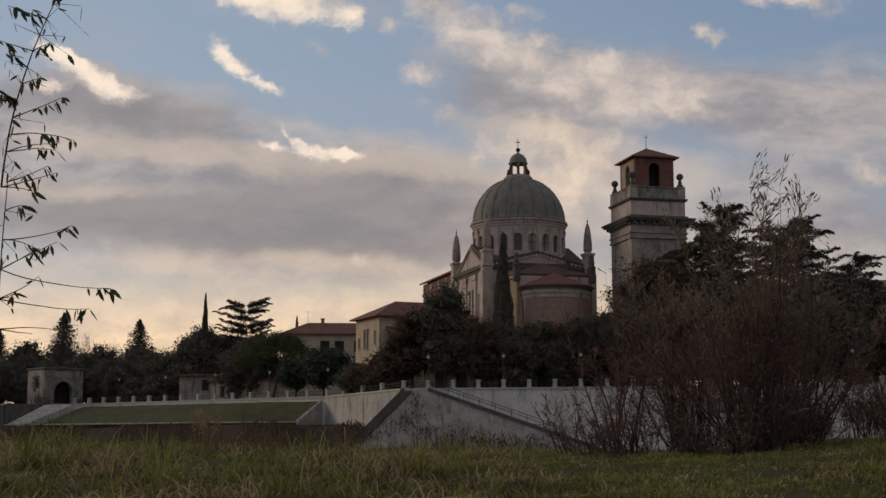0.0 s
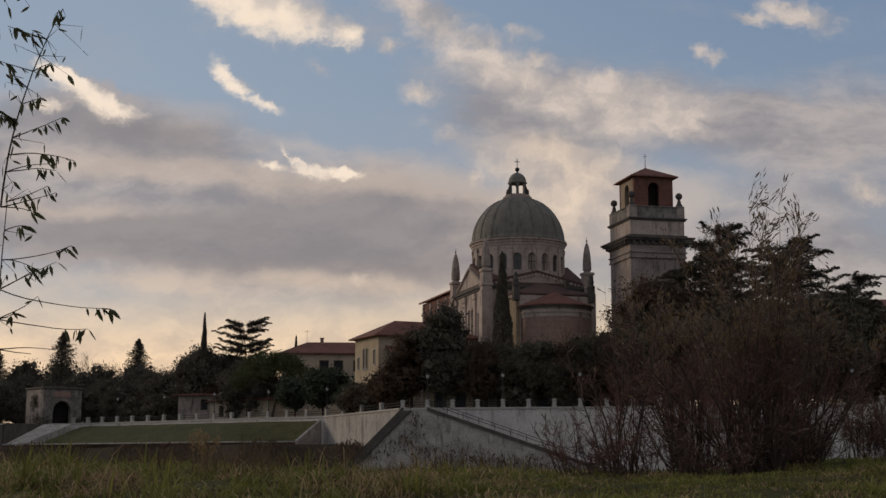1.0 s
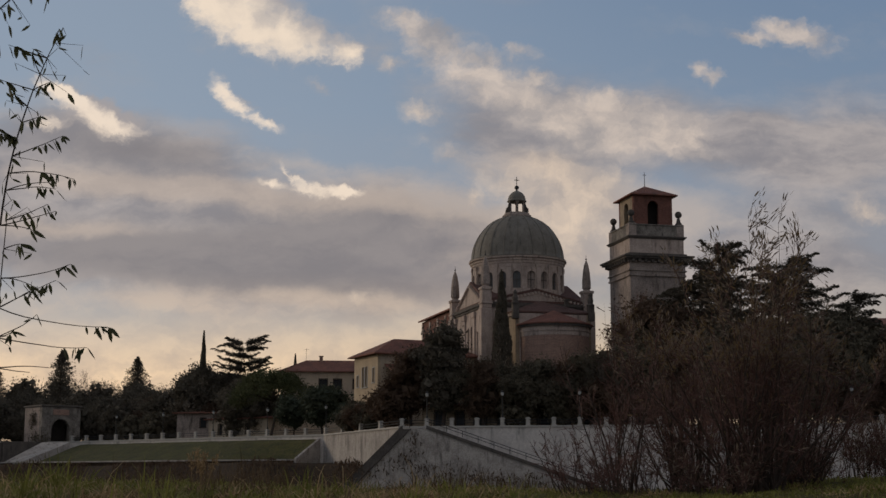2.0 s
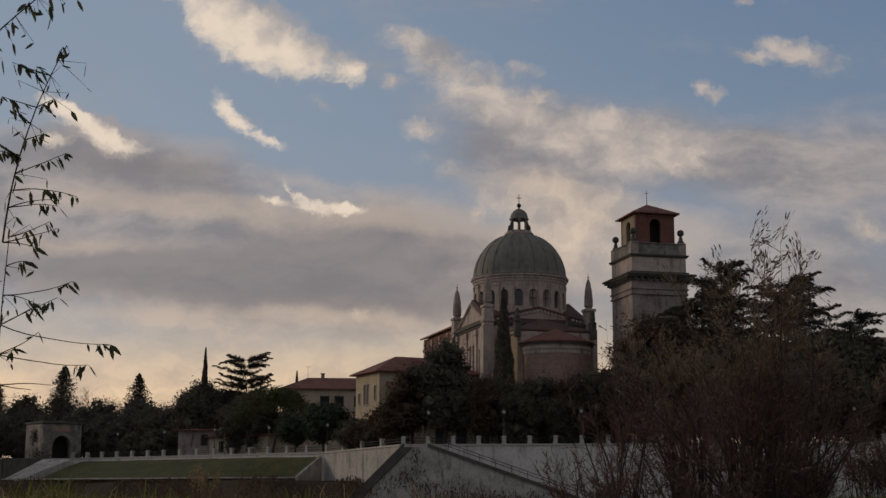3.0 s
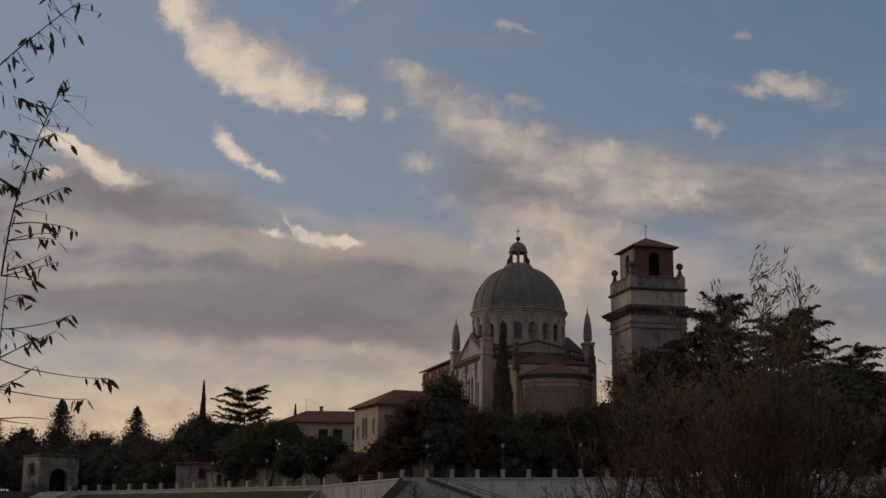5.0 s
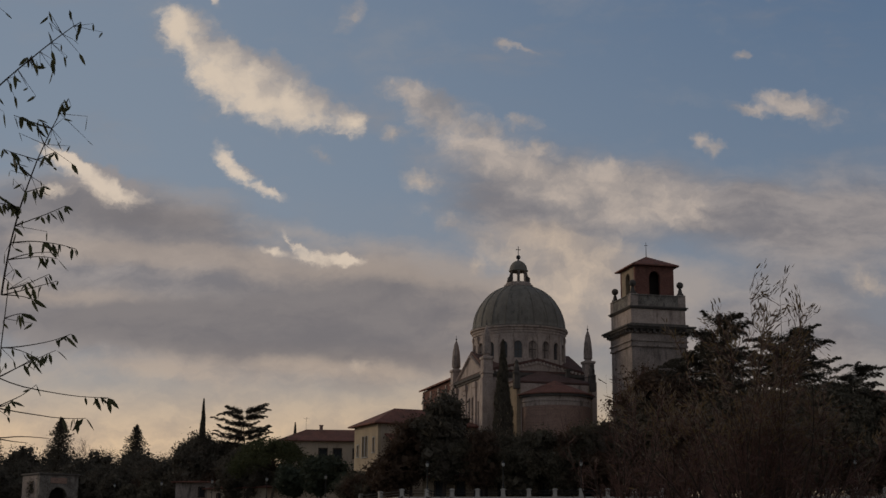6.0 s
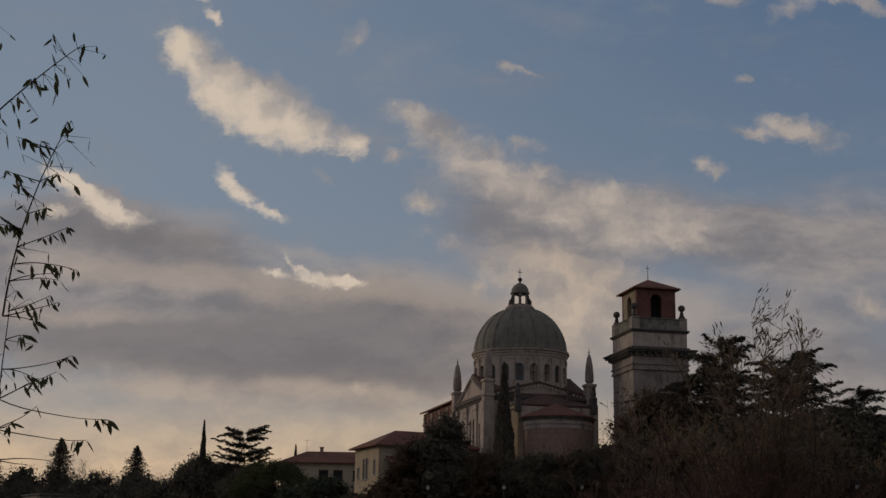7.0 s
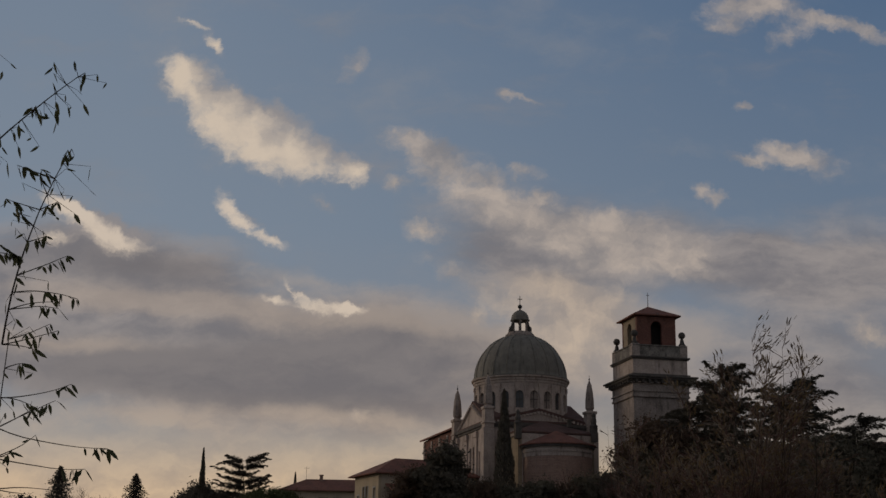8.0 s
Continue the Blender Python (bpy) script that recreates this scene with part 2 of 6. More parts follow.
# ---- materials ----
def material(name, base, other, scale=1.0, rough=0.85, bump=0.3, metal=0.0, grain=None, island=0.0, patch=0.5, spec=0.3, stain=None):
    """Two colours mixed by large patches and fine grain, with a fine relief. scale: patches a metre. stain: a third colour in streaks."""
    m = bpy.data.materials.new(name)
    m.use_nodes = True
    n = Nodes(m.node_tree)
    at = n.add("ShaderNodeNewGeometry")
    where = at.outputs["Position"]
    large = n.noise(where, scale, 5.0, 0.6)
    small = n.noise(where, grain or scale * 9, 4.0, 0.6)
    fac = n.math("ADD", n.math("MULTIPLY", large, patch), n.math("MULTIPLY", small, 1 - patch))
    colour = n.mix(n.step(fac, 0.35, 0.65), (*base, 1), (*other, 1))
    if stain:
        long = n.noise(n.vec("MULTIPLY", where, (1, 1, 0.22)), scale * 2.6, 6.0, 0.65, 0, 2.0)
        colour = n.mix(n.step(long, 0.50, 0.72, 0.0, 0.85), colour, (*stain, 1))
    if island:
        lum = n.math("MULTIPLY_ADD", at.outputs["Random Per Island"], island, 1 - island / 2)
        colour = n.mix(1.0, colour, n.add("ShaderNodeCombineXYZ", {0: lum, 1: lum, 2: lum}).outputs[0], "MULTIPLY")
    relief = n.add("ShaderNodeBump", {"Height": small, "Strength": bump, "Distance": 0.4 / (grain or scale * 9)}).outputs[0]
    b = n.add("ShaderNodeBsdfPrincipled", {"Base Color": colour, "Roughness": rough, "Metallic": metal, "Normal": relief,
                                           "Specular IOR Level": spec}).outputs[0]
    n.add("ShaderNodeOutputMaterial", {0: b})
    return m


def tile_material(name, base, other, rows=2.8):
    """Clay roof tiles: ribs down the slope by a wave over the plan."""
    m = material(name, base, other, 0.5, 0.9, 0.3, island=0.0, stain=(0.10, 0.065, 0.05))
    n = Nodes(m.node_tree, keep=True)
    shader = next(k for k in m.node_tree.nodes if k.type == "BSDF_PRINCIPLED")
    where = n.add("ShaderNodeTexCoord").outputs["Object"]
    wave = n.add("ShaderNodeTexWave", {"Vector": where, "Scale": rows, "Distortion": 0.6, "Detail": 2.0}, bands_direction="X").outputs["Fac"]
    bump = n.add("ShaderNodeBump", {"Height": wave, "Strength": 0.7, "Distance": 0.08}).outputs[0]
    n.set(shader, "Normal", bump)
    return m


def brick_material(name, base, other, mortar):
    m = material(name, base, other, 0.7, 0.9, 0.3, stain=(base[0] * 0.45, base[1] * 0.5, base[2] * 0.55))
    n = Nodes(m.node_tree, keep=True)
    shader = next(k for k in m.node_tree.nodes if k.type == "BSDF_PRINCIPLED")
    old = shader.inputs["Base Color"].links[0].from_socket
    x, y, z = n.add("ShaderNodeSeparateXYZ", {0: n.add("ShaderNodeTexCoord").outputs["Object"]}).outputs
    run = n.add("ShaderNodeCombineXYZ", {0: n.math("ADD", x, y), 1: z, 2: 0.0}).outputs[0]
    brick = n.add("ShaderNodeTexBrick", {"Vector": run, "Scale": 1.0, "Brick Width": 0.32, "Row Height": 0.16, "Mortar Size": 0.012,
                                         "Color1": (1, 1, 1, 1), "Color2": (0.72, 0.72, 0.72, 1), "Mortar": (0.9, 0.9, 0.9, 1)})
    tone = n.mix(1.0, old, brick.outputs["Color"], "MULTIPLY")
    n.set(shader, "Base Color", n.mix(n.math("MULTIPLY", brick.outputs["Fac"], 0.7), tone, (*mortar, 1)))
    return m


def leaf_material(name, base, other, rough=0.6, thin=0.25):
    m = bpy.data.materials.new(name)
    m.use_nodes = True
    n = Nodes(m.node_tree)
    geo = n.add("ShaderNodeNewGeometry")
    patch = n.noise(geo.outputs["Position"], 0.9, 3.0)
    fac = n.math("ADD", n.math("MULTIPLY", geo.outputs["Random Per Island"], 0.55), n.step(patch, 0.35, 0.65, 0.0, 0.45))
    colour = n.mix(fac, (*base, 1), (*other, 1))
    b = n.add("ShaderNodeBsdfPrincipled", {"Base Color": colour, "Roughness": rough, "Specular IOR Level": 0.08}).outputs[0]
    t = n.add("ShaderNodeBsdfTranslucent", {"Color": colour}).outputs[0]
    n.add("ShaderNodeOutputMaterial", {0: n.add("ShaderNodeMixShader", {0: thin, 1: b, 2: t}).outputs[0]})
    return m


PLASTER_PALE = material("weathered_pale_stone", (0.52, 0.425, 0.370), (0.36, 0.288, 0.252), 0.45, 0.9, 0.35, stain=(0.105, 0.082, 0.074))
PLASTER_TOWER = material("weathered_tower_stone", (0.41, 0.338, 0.298), (0.21, 0.172, 0.154), 0.5, 0.9, 0.4, stain=(0.055, 0.045, 0.041))
GATE_STONE = material("old_gate_stone", (0.30, 0.27, 0.24), (0.09, 0.08, 0.07), 0.7, 0.9, 0.5, stain=(0.05, 0.045, 0.04))
STONE_DARK = material("sooty_stone", (0.13, 0.113, 0.10), (0.075, 0.066, 0.06), 0.6, 0.9, 0.4, stain=(0.05, 0.045, 0.042))
PLASTER_YELLOW = material("ochre_plaster", (0.49, 0.385, 0.265), (0.40, 0.315, 0.225), 0.5, 0.9, 0.25, stain=(0.36, 0.28, 0.19))
PLASTER_OCHRE_DULL = material("dull_ochre_plaster", (0.36, 0.28, 0.195), (0.26, 0.205, 0.15), 0.5, 0.9, 0.3, stain=(0.13, 0.10, 0.08))
PLASTER_BEIGE = material("beige_plaster", (0.52, 0.42, 0.31), (0.44, 0.36, 0.28), 0.5, 0.9, 0.25, stain=(0.32, 0.26, 0.20))
LEAD = material("weathered_lead_dome", (0.205, 0.187, 0.160), (0.138, 0.126, 0.108), 0.6, 0.75, 0.2, stain=(0.07, 0.068, 0.056))
BRICK_RED = brick_material("red_brick", (0.235, 0.100, 0.076), (0.150, 0.066, 0.053), (0.19, 0.120, 0.095))
BRICK_BROWN = brick_material("brown_brick", (0.40, 0.255, 0.20), (0.29, 0.185, 0.15), (0.36, 0.27, 0.22))
TILES = tile_material("clay_roof_tiles", (0.27, 0.118, 0.085), (0.165, 0.076, 0.060))
TILES_OLD = tile_material("sooty_roof_tiles", (0.165, 0.090, 0.076), (0.095, 0.058, 0.051))
WINDOW_DARK = material("dark_window_glass", (0.025, 0.028, 0.032), (0.018, 0.02, 0.024), 0.5, 0.5, 0.05, spec=0.25)
GLASS_DUSTY = material("dusty_leaded_glass", (0.085, 0.085, 0.088), (0.055, 0.055, 0.058), 2.0, 0.35, 0.1, spec=0.5)
# near-black colour for shaded insides, also used on glazing bars
SHADOW_ROOM = material("dark_timber_and_shade", (0.035, 0.028, 0.024), (0.022, 0.018, 0.016), 1.0, 0.9, 0.2)
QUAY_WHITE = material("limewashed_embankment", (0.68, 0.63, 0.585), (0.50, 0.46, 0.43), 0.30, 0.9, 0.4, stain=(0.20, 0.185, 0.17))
QUAY_GREYER = material("greyer_limewashed_wall", (0.47, 0.43, 0.395), (0.29, 0.265, 0.245), 0.35, 0.9, 0.4, stain=(0.15, 0.135, 0.125))
QUAY_STAINED = material("streaked_concrete_ramp", (0.52, 0.475, 0.435), (0.29, 0.26, 0.235), 0.55, 0.9, 0.4, stain=(0.12, 0.11, 0.10))
STONE_PALE = material("pale_parapet_stone", (0.47, 0.44, 0.40), (0.36, 0.34, 0.31), 1.0, 0.85, 0.3)
IRON = material("dark_iron", (0.05, 0.052, 0.055), (0.035, 0.036, 0.04), 3.0, 0.55, 0.2, metal=0.6)
PAVING = material("grey_paving", (0.185, 0.168, 0.152), (0.11, 0.10, 0.092), 0.8, 0.9, 0.4, stain=(0.10, 0.09, 0.08))
TURF = material("mown_bank_turf", (0.074, 0.072, 0.018), (0.026, 0.030, 0.009), 0.35, 0.95, 1.0, grain=2.2, stain=(0.060, 0.042, 0.024))
SOIL = material("meadow_soil", (0.080, 0.072, 0.030), (0.055, 0.050, 0.020), 0.8, 0.95, 0.6, grain=14.0, spec=0.04)
EARTH = material("river_earth", (0.062, 0.042, 0.028), (0.032, 0.024, 0.017), 0.6, 0.95, 0.8, grain=4.0, spec=0.1)
BARK = material("brown_bark", (0.070, 0.050, 0.038), (0.042, 0.031, 0.025), 3.0, 0.9, 0.6)
BARK_RED = material("reddish_twigs", (0.160, 0.082, 0.066), (0.078, 0.042, 0.036), 3.0, 0.75, 0.3, island=0.5)
TWIG_PALE = material("grey_bare_twigs", (0.16, 0.13, 0.11), (0.11, 0.09, 0.075), 2.0, 0.9, 0.3)
NEEDLE = leaf_material("dark_conifer_needles", (0.074, 0.068, 0.054), (0.160, 0.138, 0.108), 0.8, 0.16)
PINE = leaf_material("green_pine_needles", (0.052, 0.060, 0.028), (0.112, 0.116, 0.054), 0.7, 0.15)
EVERGREEN = leaf_material("dark_evergreen_leaves", (0.072, 0.067, 0.050), (0.160, 0.136, 0.098), 0.7, 0.18)
RUSSET = leaf_material("russet_leaves", (0.070, 0.047, 0.034), (0.132, 0.089, 0.062), 0.65, 0.2)
OLIVE = leaf_material("grey_green_leaves", (0.045, 0.056, 0.038), (0.085, 0.098, 0.068), 0.6, 0.15)
WILLOW = leaf_material("willow_leaves", (0.125, 0.090, 0.072), (0.260, 0.205, 0.155), 0.5, 0.35)
WILLOW_DARK = leaf_material("dark_willow_leaves", (0.045, 0.052, 0.028), (0.115, 0.115, 0.058), 0.5, 0.38)
WILLOW_GOLD = leaf_material("yellowing_willow_leaves", (0.140, 0.100, 0.055), (0.24, 0.165, 0.085), 0.5, 0.35)
GRASS = leaf_material("green_grass", (0.088, 0.094, 0.024), (0.265, 0.258, 0.072), 0.6, 0.3)
GRASS_DRY = leaf_material("straw_grass", (0.23, 0.152, 0.080), (0.51, 0.375, 0.205), 0.7, 0.25)
REED = leaf_material("dry_brown_weeds", (0.085, 0.055, 0.034), (0.150, 0.105, 0.060), 0.75, 0.2)


# ---- builders ----
def thing(name, at=(0, 0, 0), rz=0.0, label="", category="", group="", kind=""):
    ob = new(name)
    ob.empty_display_size = 0.2
    ob.matrix_basis = pose(*at, 0, 0, rz)
    return tagged(ob, label, category, group, kind)


def as_mesh(bm, name, mat, smooth=False):
    me = bpy.data.meshes.new(name)
    bmesh.ops.recalc_face_normals(bm, faces=bm.faces)
    bm.to_mesh(me)
    bm.free()
    me.materials.append(mat)
    if smooth:
        me.shade_smooth()
    return me


def part(name, bm, mat, parent=None, label="", smooth=False):
    ob = new(name, as_mesh(bm, name, mat, smooth))
    ob.parent = parent
    return tagged(ob, label)


def arrays_mesh(name, verts, faces, mat):
    me = bpy.data.meshes.new(name)
    me.from_pydata(verts, [], faces)
    me.materials.append(mat)
    return me


def hull(bm, ring_a, ring_b, caps=True):
    """Joins two rings of the same count."""
    a = [bm.verts.new(p) for p in ring_a]
    b = [bm.verts.new(p) for p in ring_b]
    k = len(a)
    for i in range(k):
        bm.faces.new((a[i], a[(i + 1) % k], b[(i + 1) % k], b[i]))
    if caps:
        bm.faces.new(a[::-1]), bm.faces.new(b)


def box(bm, x0, x1, y0, y1, z0, z1, bevel=0.0):
    if bevel <= 0:
        hull(bm, [(x0, y0, z0), (x1, y0, z0), (x1, y1, z0), (x0, y1, z0)], [(x0, y0, z1), (x1, y0, z1), (x1, y1, z1), (x0, y1, z1)])
        return bm
    b = bevel
    rings = [[(x0 + i, y0 + i, z), (x1 - i, y0 + i, z), (x1 - i, y1 - i, z), (x0 + i, y1 - i, z)] for z, i in ((z0, b), (z0 + b, 0), (z1 - b, 0), (z1, b))]
    vs = [[bm.verts.new(p) for p in r] for r in rings]
    for r, s in zip(vs, vs[1:]):
        for i in range(4):
            bm.faces.new((r[i], r[(i + 1) % 4], s[(i + 1) % 4], s[i]))
    bm.faces.new(vs[0][::-1]), bm.faces.new(vs[-1])
    return bm


def lathe(bm, profile, seg=32, cx=0.0, cy=0.0, turn=0.0):
    rings = []
    for r, z in profile:
        rings.append([bm.verts.new((cx + r * math.cos(turn + 2 * math.pi * i / seg), cy + r * math.sin(turn + 2 * math.pi * i / seg), z)) for i in range(seg)])
    for p, q in zip(rings, rings[1:]):
        for i in range(seg):
            bm.faces.new((p[i], p[(i + 1) % seg], q[(i + 1) % seg], q[i]))
    bm.faces.new(rings[0][::-1]), bm.faces.new(rings[-1])
    return bm


def tube(bm, points, radii, sides=5):
    """A tapered limb along points."""
    pts = [Vector(p) for p in points]
    rings = []
    for i, p in enumerate(pts):
        d = (pts[min(i + 1, len(pts) - 1)] - pts[max(i - 1, 0)]).normalized()
        s = d.orthogonal().normalized()
        t = d.cross(s)
        rings.append([bm.verts.new(p + radii[i] * (math.cos(2 * math.pi * k / sides) * s + math.sin(2 * math.pi * k / sides) * t)) for k in range(sides)])
    for p, q in zip(rings, rings[1:]):
        for k in range(sides):
            bm.faces.new((p[k], p[(k + 1) % sides], q[(k + 1) % sides], q[k]))
    bm.faces.new(rings[0][::-1]), bm.faces.new(rings[-1])


def pierced(bm, s0, s1, z0, z1, openings, place, thick, steps=0):
    """A wall from s0 to s1 and z0 to z1 with openings (s0, s1, z0, z1, arched) right through it. place(s, depth, z) gives the point."""
    cuts = {s0, s1}
    for a, b, _, _, arched in openings:
        k = 8 if arched else 1
        cuts |= {a + (b - a) * i / k for i in range(k + 1)}
    if steps:
        cuts |= {s0 + (s1 - s0) * i / steps for i in range(steps + 1)}
    cuts = sorted(cuts)
    for a, b in zip(cuts, cuts[1:]):
        if b - a < 1e-5:
            continue
        levels = sorted({z0, z1} | {q for o in openings for q in o[2:4] if z0 < q < z1})
        m, solid = (a + b) / 2, list(zip(levels, levels[1:]))
        for p, q, lo, hi, arched in openings:
            if p < m < q:
                top = hi
                if arched:
                    r = (q - p) / 2
                    top = hi - r + math.sqrt(max(0.0, r * r - (m - (p + q) / 2) ** 2))
                solid = [piece for u0, u1 in solid for piece in ((u0, min(u1, lo)), (max(u0, top), u1)) if piece[1] - piece[0] > 1e-4]
        for lo, hi in solid:
            hull(bm, [place(a, 0, lo), place(b, 0, lo), place(b, thick, lo), place(a, thick, lo)],
                 [place(a, 0, hi), place(b, 0, hi), place(b, thick, hi), place(a, thick, hi)])
    # weld the cells into one body and take out the faces inside it
    bmesh.ops.remove_doubles(bm, verts=bm.verts, dist=1e-4)
    bm.verts.index_update()
    seen, twice = {}, []
    for f in bm.faces:
        key = frozenset(v.index for v in f.verts)
        if key in seen:
            twice += [f, seen[key]]
        seen[key] = f
    bmesh.ops.delete(bm, geom=list(set(twice)), context="FACES_ONLY")
    return bm


def hip_roof(bm, x0, x1, y0, y1, z, rise, over=0.6, thick=0.22):
    """A hipped roof with a thick eave."""
    x0, x1, y0, y1 = x0 - over, x1 + over, y0 - over, y1 + over
    w, d = x1 - x0, y1 - y0
    i = min(w, d) / 2 * 0.98
    if w >= d:
        ridge = [(x0 + i, (y0 + y1) / 2), (x1 - i, (y0 + y1) / 2)]
    else:
        ridge = [((x0 + x1) / 2, y0 + i), ((x0 + x1) / 2, y1 - i)]
    lo = [bm.verts.new((x, y, z)) for x, y in ((x0, y0), (x1, y0), (x1, y1), (x0, y1))]
    up = [bm.verts.new((v.co.x, v.co.y, z + thick)) for v in lo]
    r = [bm.verts.new((x, y, z + rise)) for x, y in ridge]
    bm.faces.new(lo[::-1])
    for k in range(4):
        bm.faces.new((lo[k], lo[(k + 1) % 4], up[(k + 1) % 4], up[k]))
    if w >= d:
        bm.faces.new((up[0], up[1], r[1], r[0])), bm.faces.new((up[1], up[2], r[1]))
        bm.faces.new((up[2], up[3], r[0], r[1])), bm.faces.new((up[3], up[0], r[0]))
    else:
        bm.faces.new((up[0], up[1], r[0])), bm.faces.new((up[1], up[2], r[1], r[0]))
        bm.faces.new((up[2], up[3], r[1])), bm.faces.new((up[3], up[0], r[0], r[1]))
    return bm


def gable_roof(bm, x0, x1, y0, y1, z, rise, along="y", over=0.5, thick=0.25):
    """A ridged roof; the ridge runs along x or y."""
    if along == "y":
        xs, c = (x0 - over, (x0 + x1) / 2, x1 + over), [(y0 - over * 0.6), (y1 + over * 0.6)]
        ring = lambda y: [(xs[0], y, z), (xs[1], y, z + rise), (xs[2], y, z), (xs[2], y, z + thick), (xs[1], y, z + rise + thick), (xs[0], y, z + thick)]
    else:
        ys, c = (y0 - over, (y0 + y1) / 2, y1 + over), [(x0 - over * 0.6), (x1 + over * 0.6)]
        ring = lambda x: [(x, ys[0], z), (x, ys[1], z + rise), (x, ys[2], z), (x, ys[2], z + thick), (x, ys[1], z + rise + thick), (x, ys[0], z + thick)]
    hull(bm, ring(c[0]), ring(c[1]))
    return bm


# ---- ground and embankment ----
QUAY = [(-420.0, 350.0), (-77.0, 287.0), (-20.0, 238.0), (-5.8, 202.0), (60.0, 187.0), (140.0, 170.0), (420.0, 150.0)]
TOP = 9.1  # level of the promenade


def quay_y(x):
    for (x0, y0), (x1, y1) in zip(QUAY, QUAY[1:]):
        if x <= x1:
            return y0 + (y1 - y0) * (x - x0) / (x1 - x0)
    return QUAY[-1][1]


def ease(t):
    t = max(0.0, min(1.0, t))
    return t * t * (3 - 2 * t)


def near_ground(x, y):
    """The grassy rise on this side, which falls to the river beyond it."""
    z = 1.12 * ease((y + 1.0) / 6.5) + 0.26 * ease((y - 5) / 8.0)
    z += 0.10 * noise.noise((x * 0.35, y * 0.35, 0.3)) * ease((y - 2) / 3) + 0.035 * noise.noise((x * 1.4, y * 1.4, 2.0)) + 0.05 * noise.noise((x * 2.3, y * 1.7, 7.0)) * ease((y - 3) / 3)
    z += 0.16 * ease((x - 2.5) / 2.5) * ease((y - 8) / 4) + 0.06 * ease((-x - 0.5) / 3) * ease((y - 8) / 4)
    return z - 4.2 * ease((y - 17.0) / 24.0)


def build_ground():
    xs = [-3500, -1500, -700, -400, -250, -160, -110, -80, -77, -60, -45, -34, -25, -22, -20, -18, -13] + [-10 + 0.4 * i for i in range(51)] + \
         [13, 18, 25, 34, 45, 60, 80, 110, 160, 250, 400, 700, 1500, 3500]
    rows = [-200, -80, -30, -12, -6] + [-3 + 0.4 * i for i in range(70)] + [27, 30, 34, 38, 44, 60, 90, 130]
    verts = [(x, y, near_ground(x, y) - (0.3 * ease((-y - 6) / 20))) for y in rows for x in xs]
    for off, z in ((-26, -2.8), (-0.4, -2.7), (0.5, TOP - 0.15), (30, TOP), (90, TOP + 2), (300, TOP + 4), (1200, TOP + 4), (3200, TOP + 4)):
        verts += [(x, quay_y(x) + off, z) for x in xs]
    k, total = len(xs), len(rows) + 8
    faces = [(j * k + i, j * k + i + 1, (j + 1) * k + i + 1, (j + 1) * k + i) for j in range(total - 1) for i in range(k - 1)]
    me = arrays_mesh("ground", verts, faces, SOIL)
    me.shade_smooth()
    tagged(new("ground", me), "uneven grassy ground falling to the river bed", "ground", kind="structure")


build_ground()


def strip(bm, a, b, half, z0, z1, shift=0.0):
    """An upright slab along the line a to b."""
    d = Vector((b[0] - a[0], b[1] - a[1], 0)).normalized()
    s = Vector((-d.y, d.x, 0))
    ring = [Vector((*p, 0)) + s * (shift + q) for p, q in ((a, -half), (b, -half), (b, half), (a, half))]
    hull(bm, [(p.x, p.y, z0) for p in ring], [(p.x, p.y, z1) for p in ring])


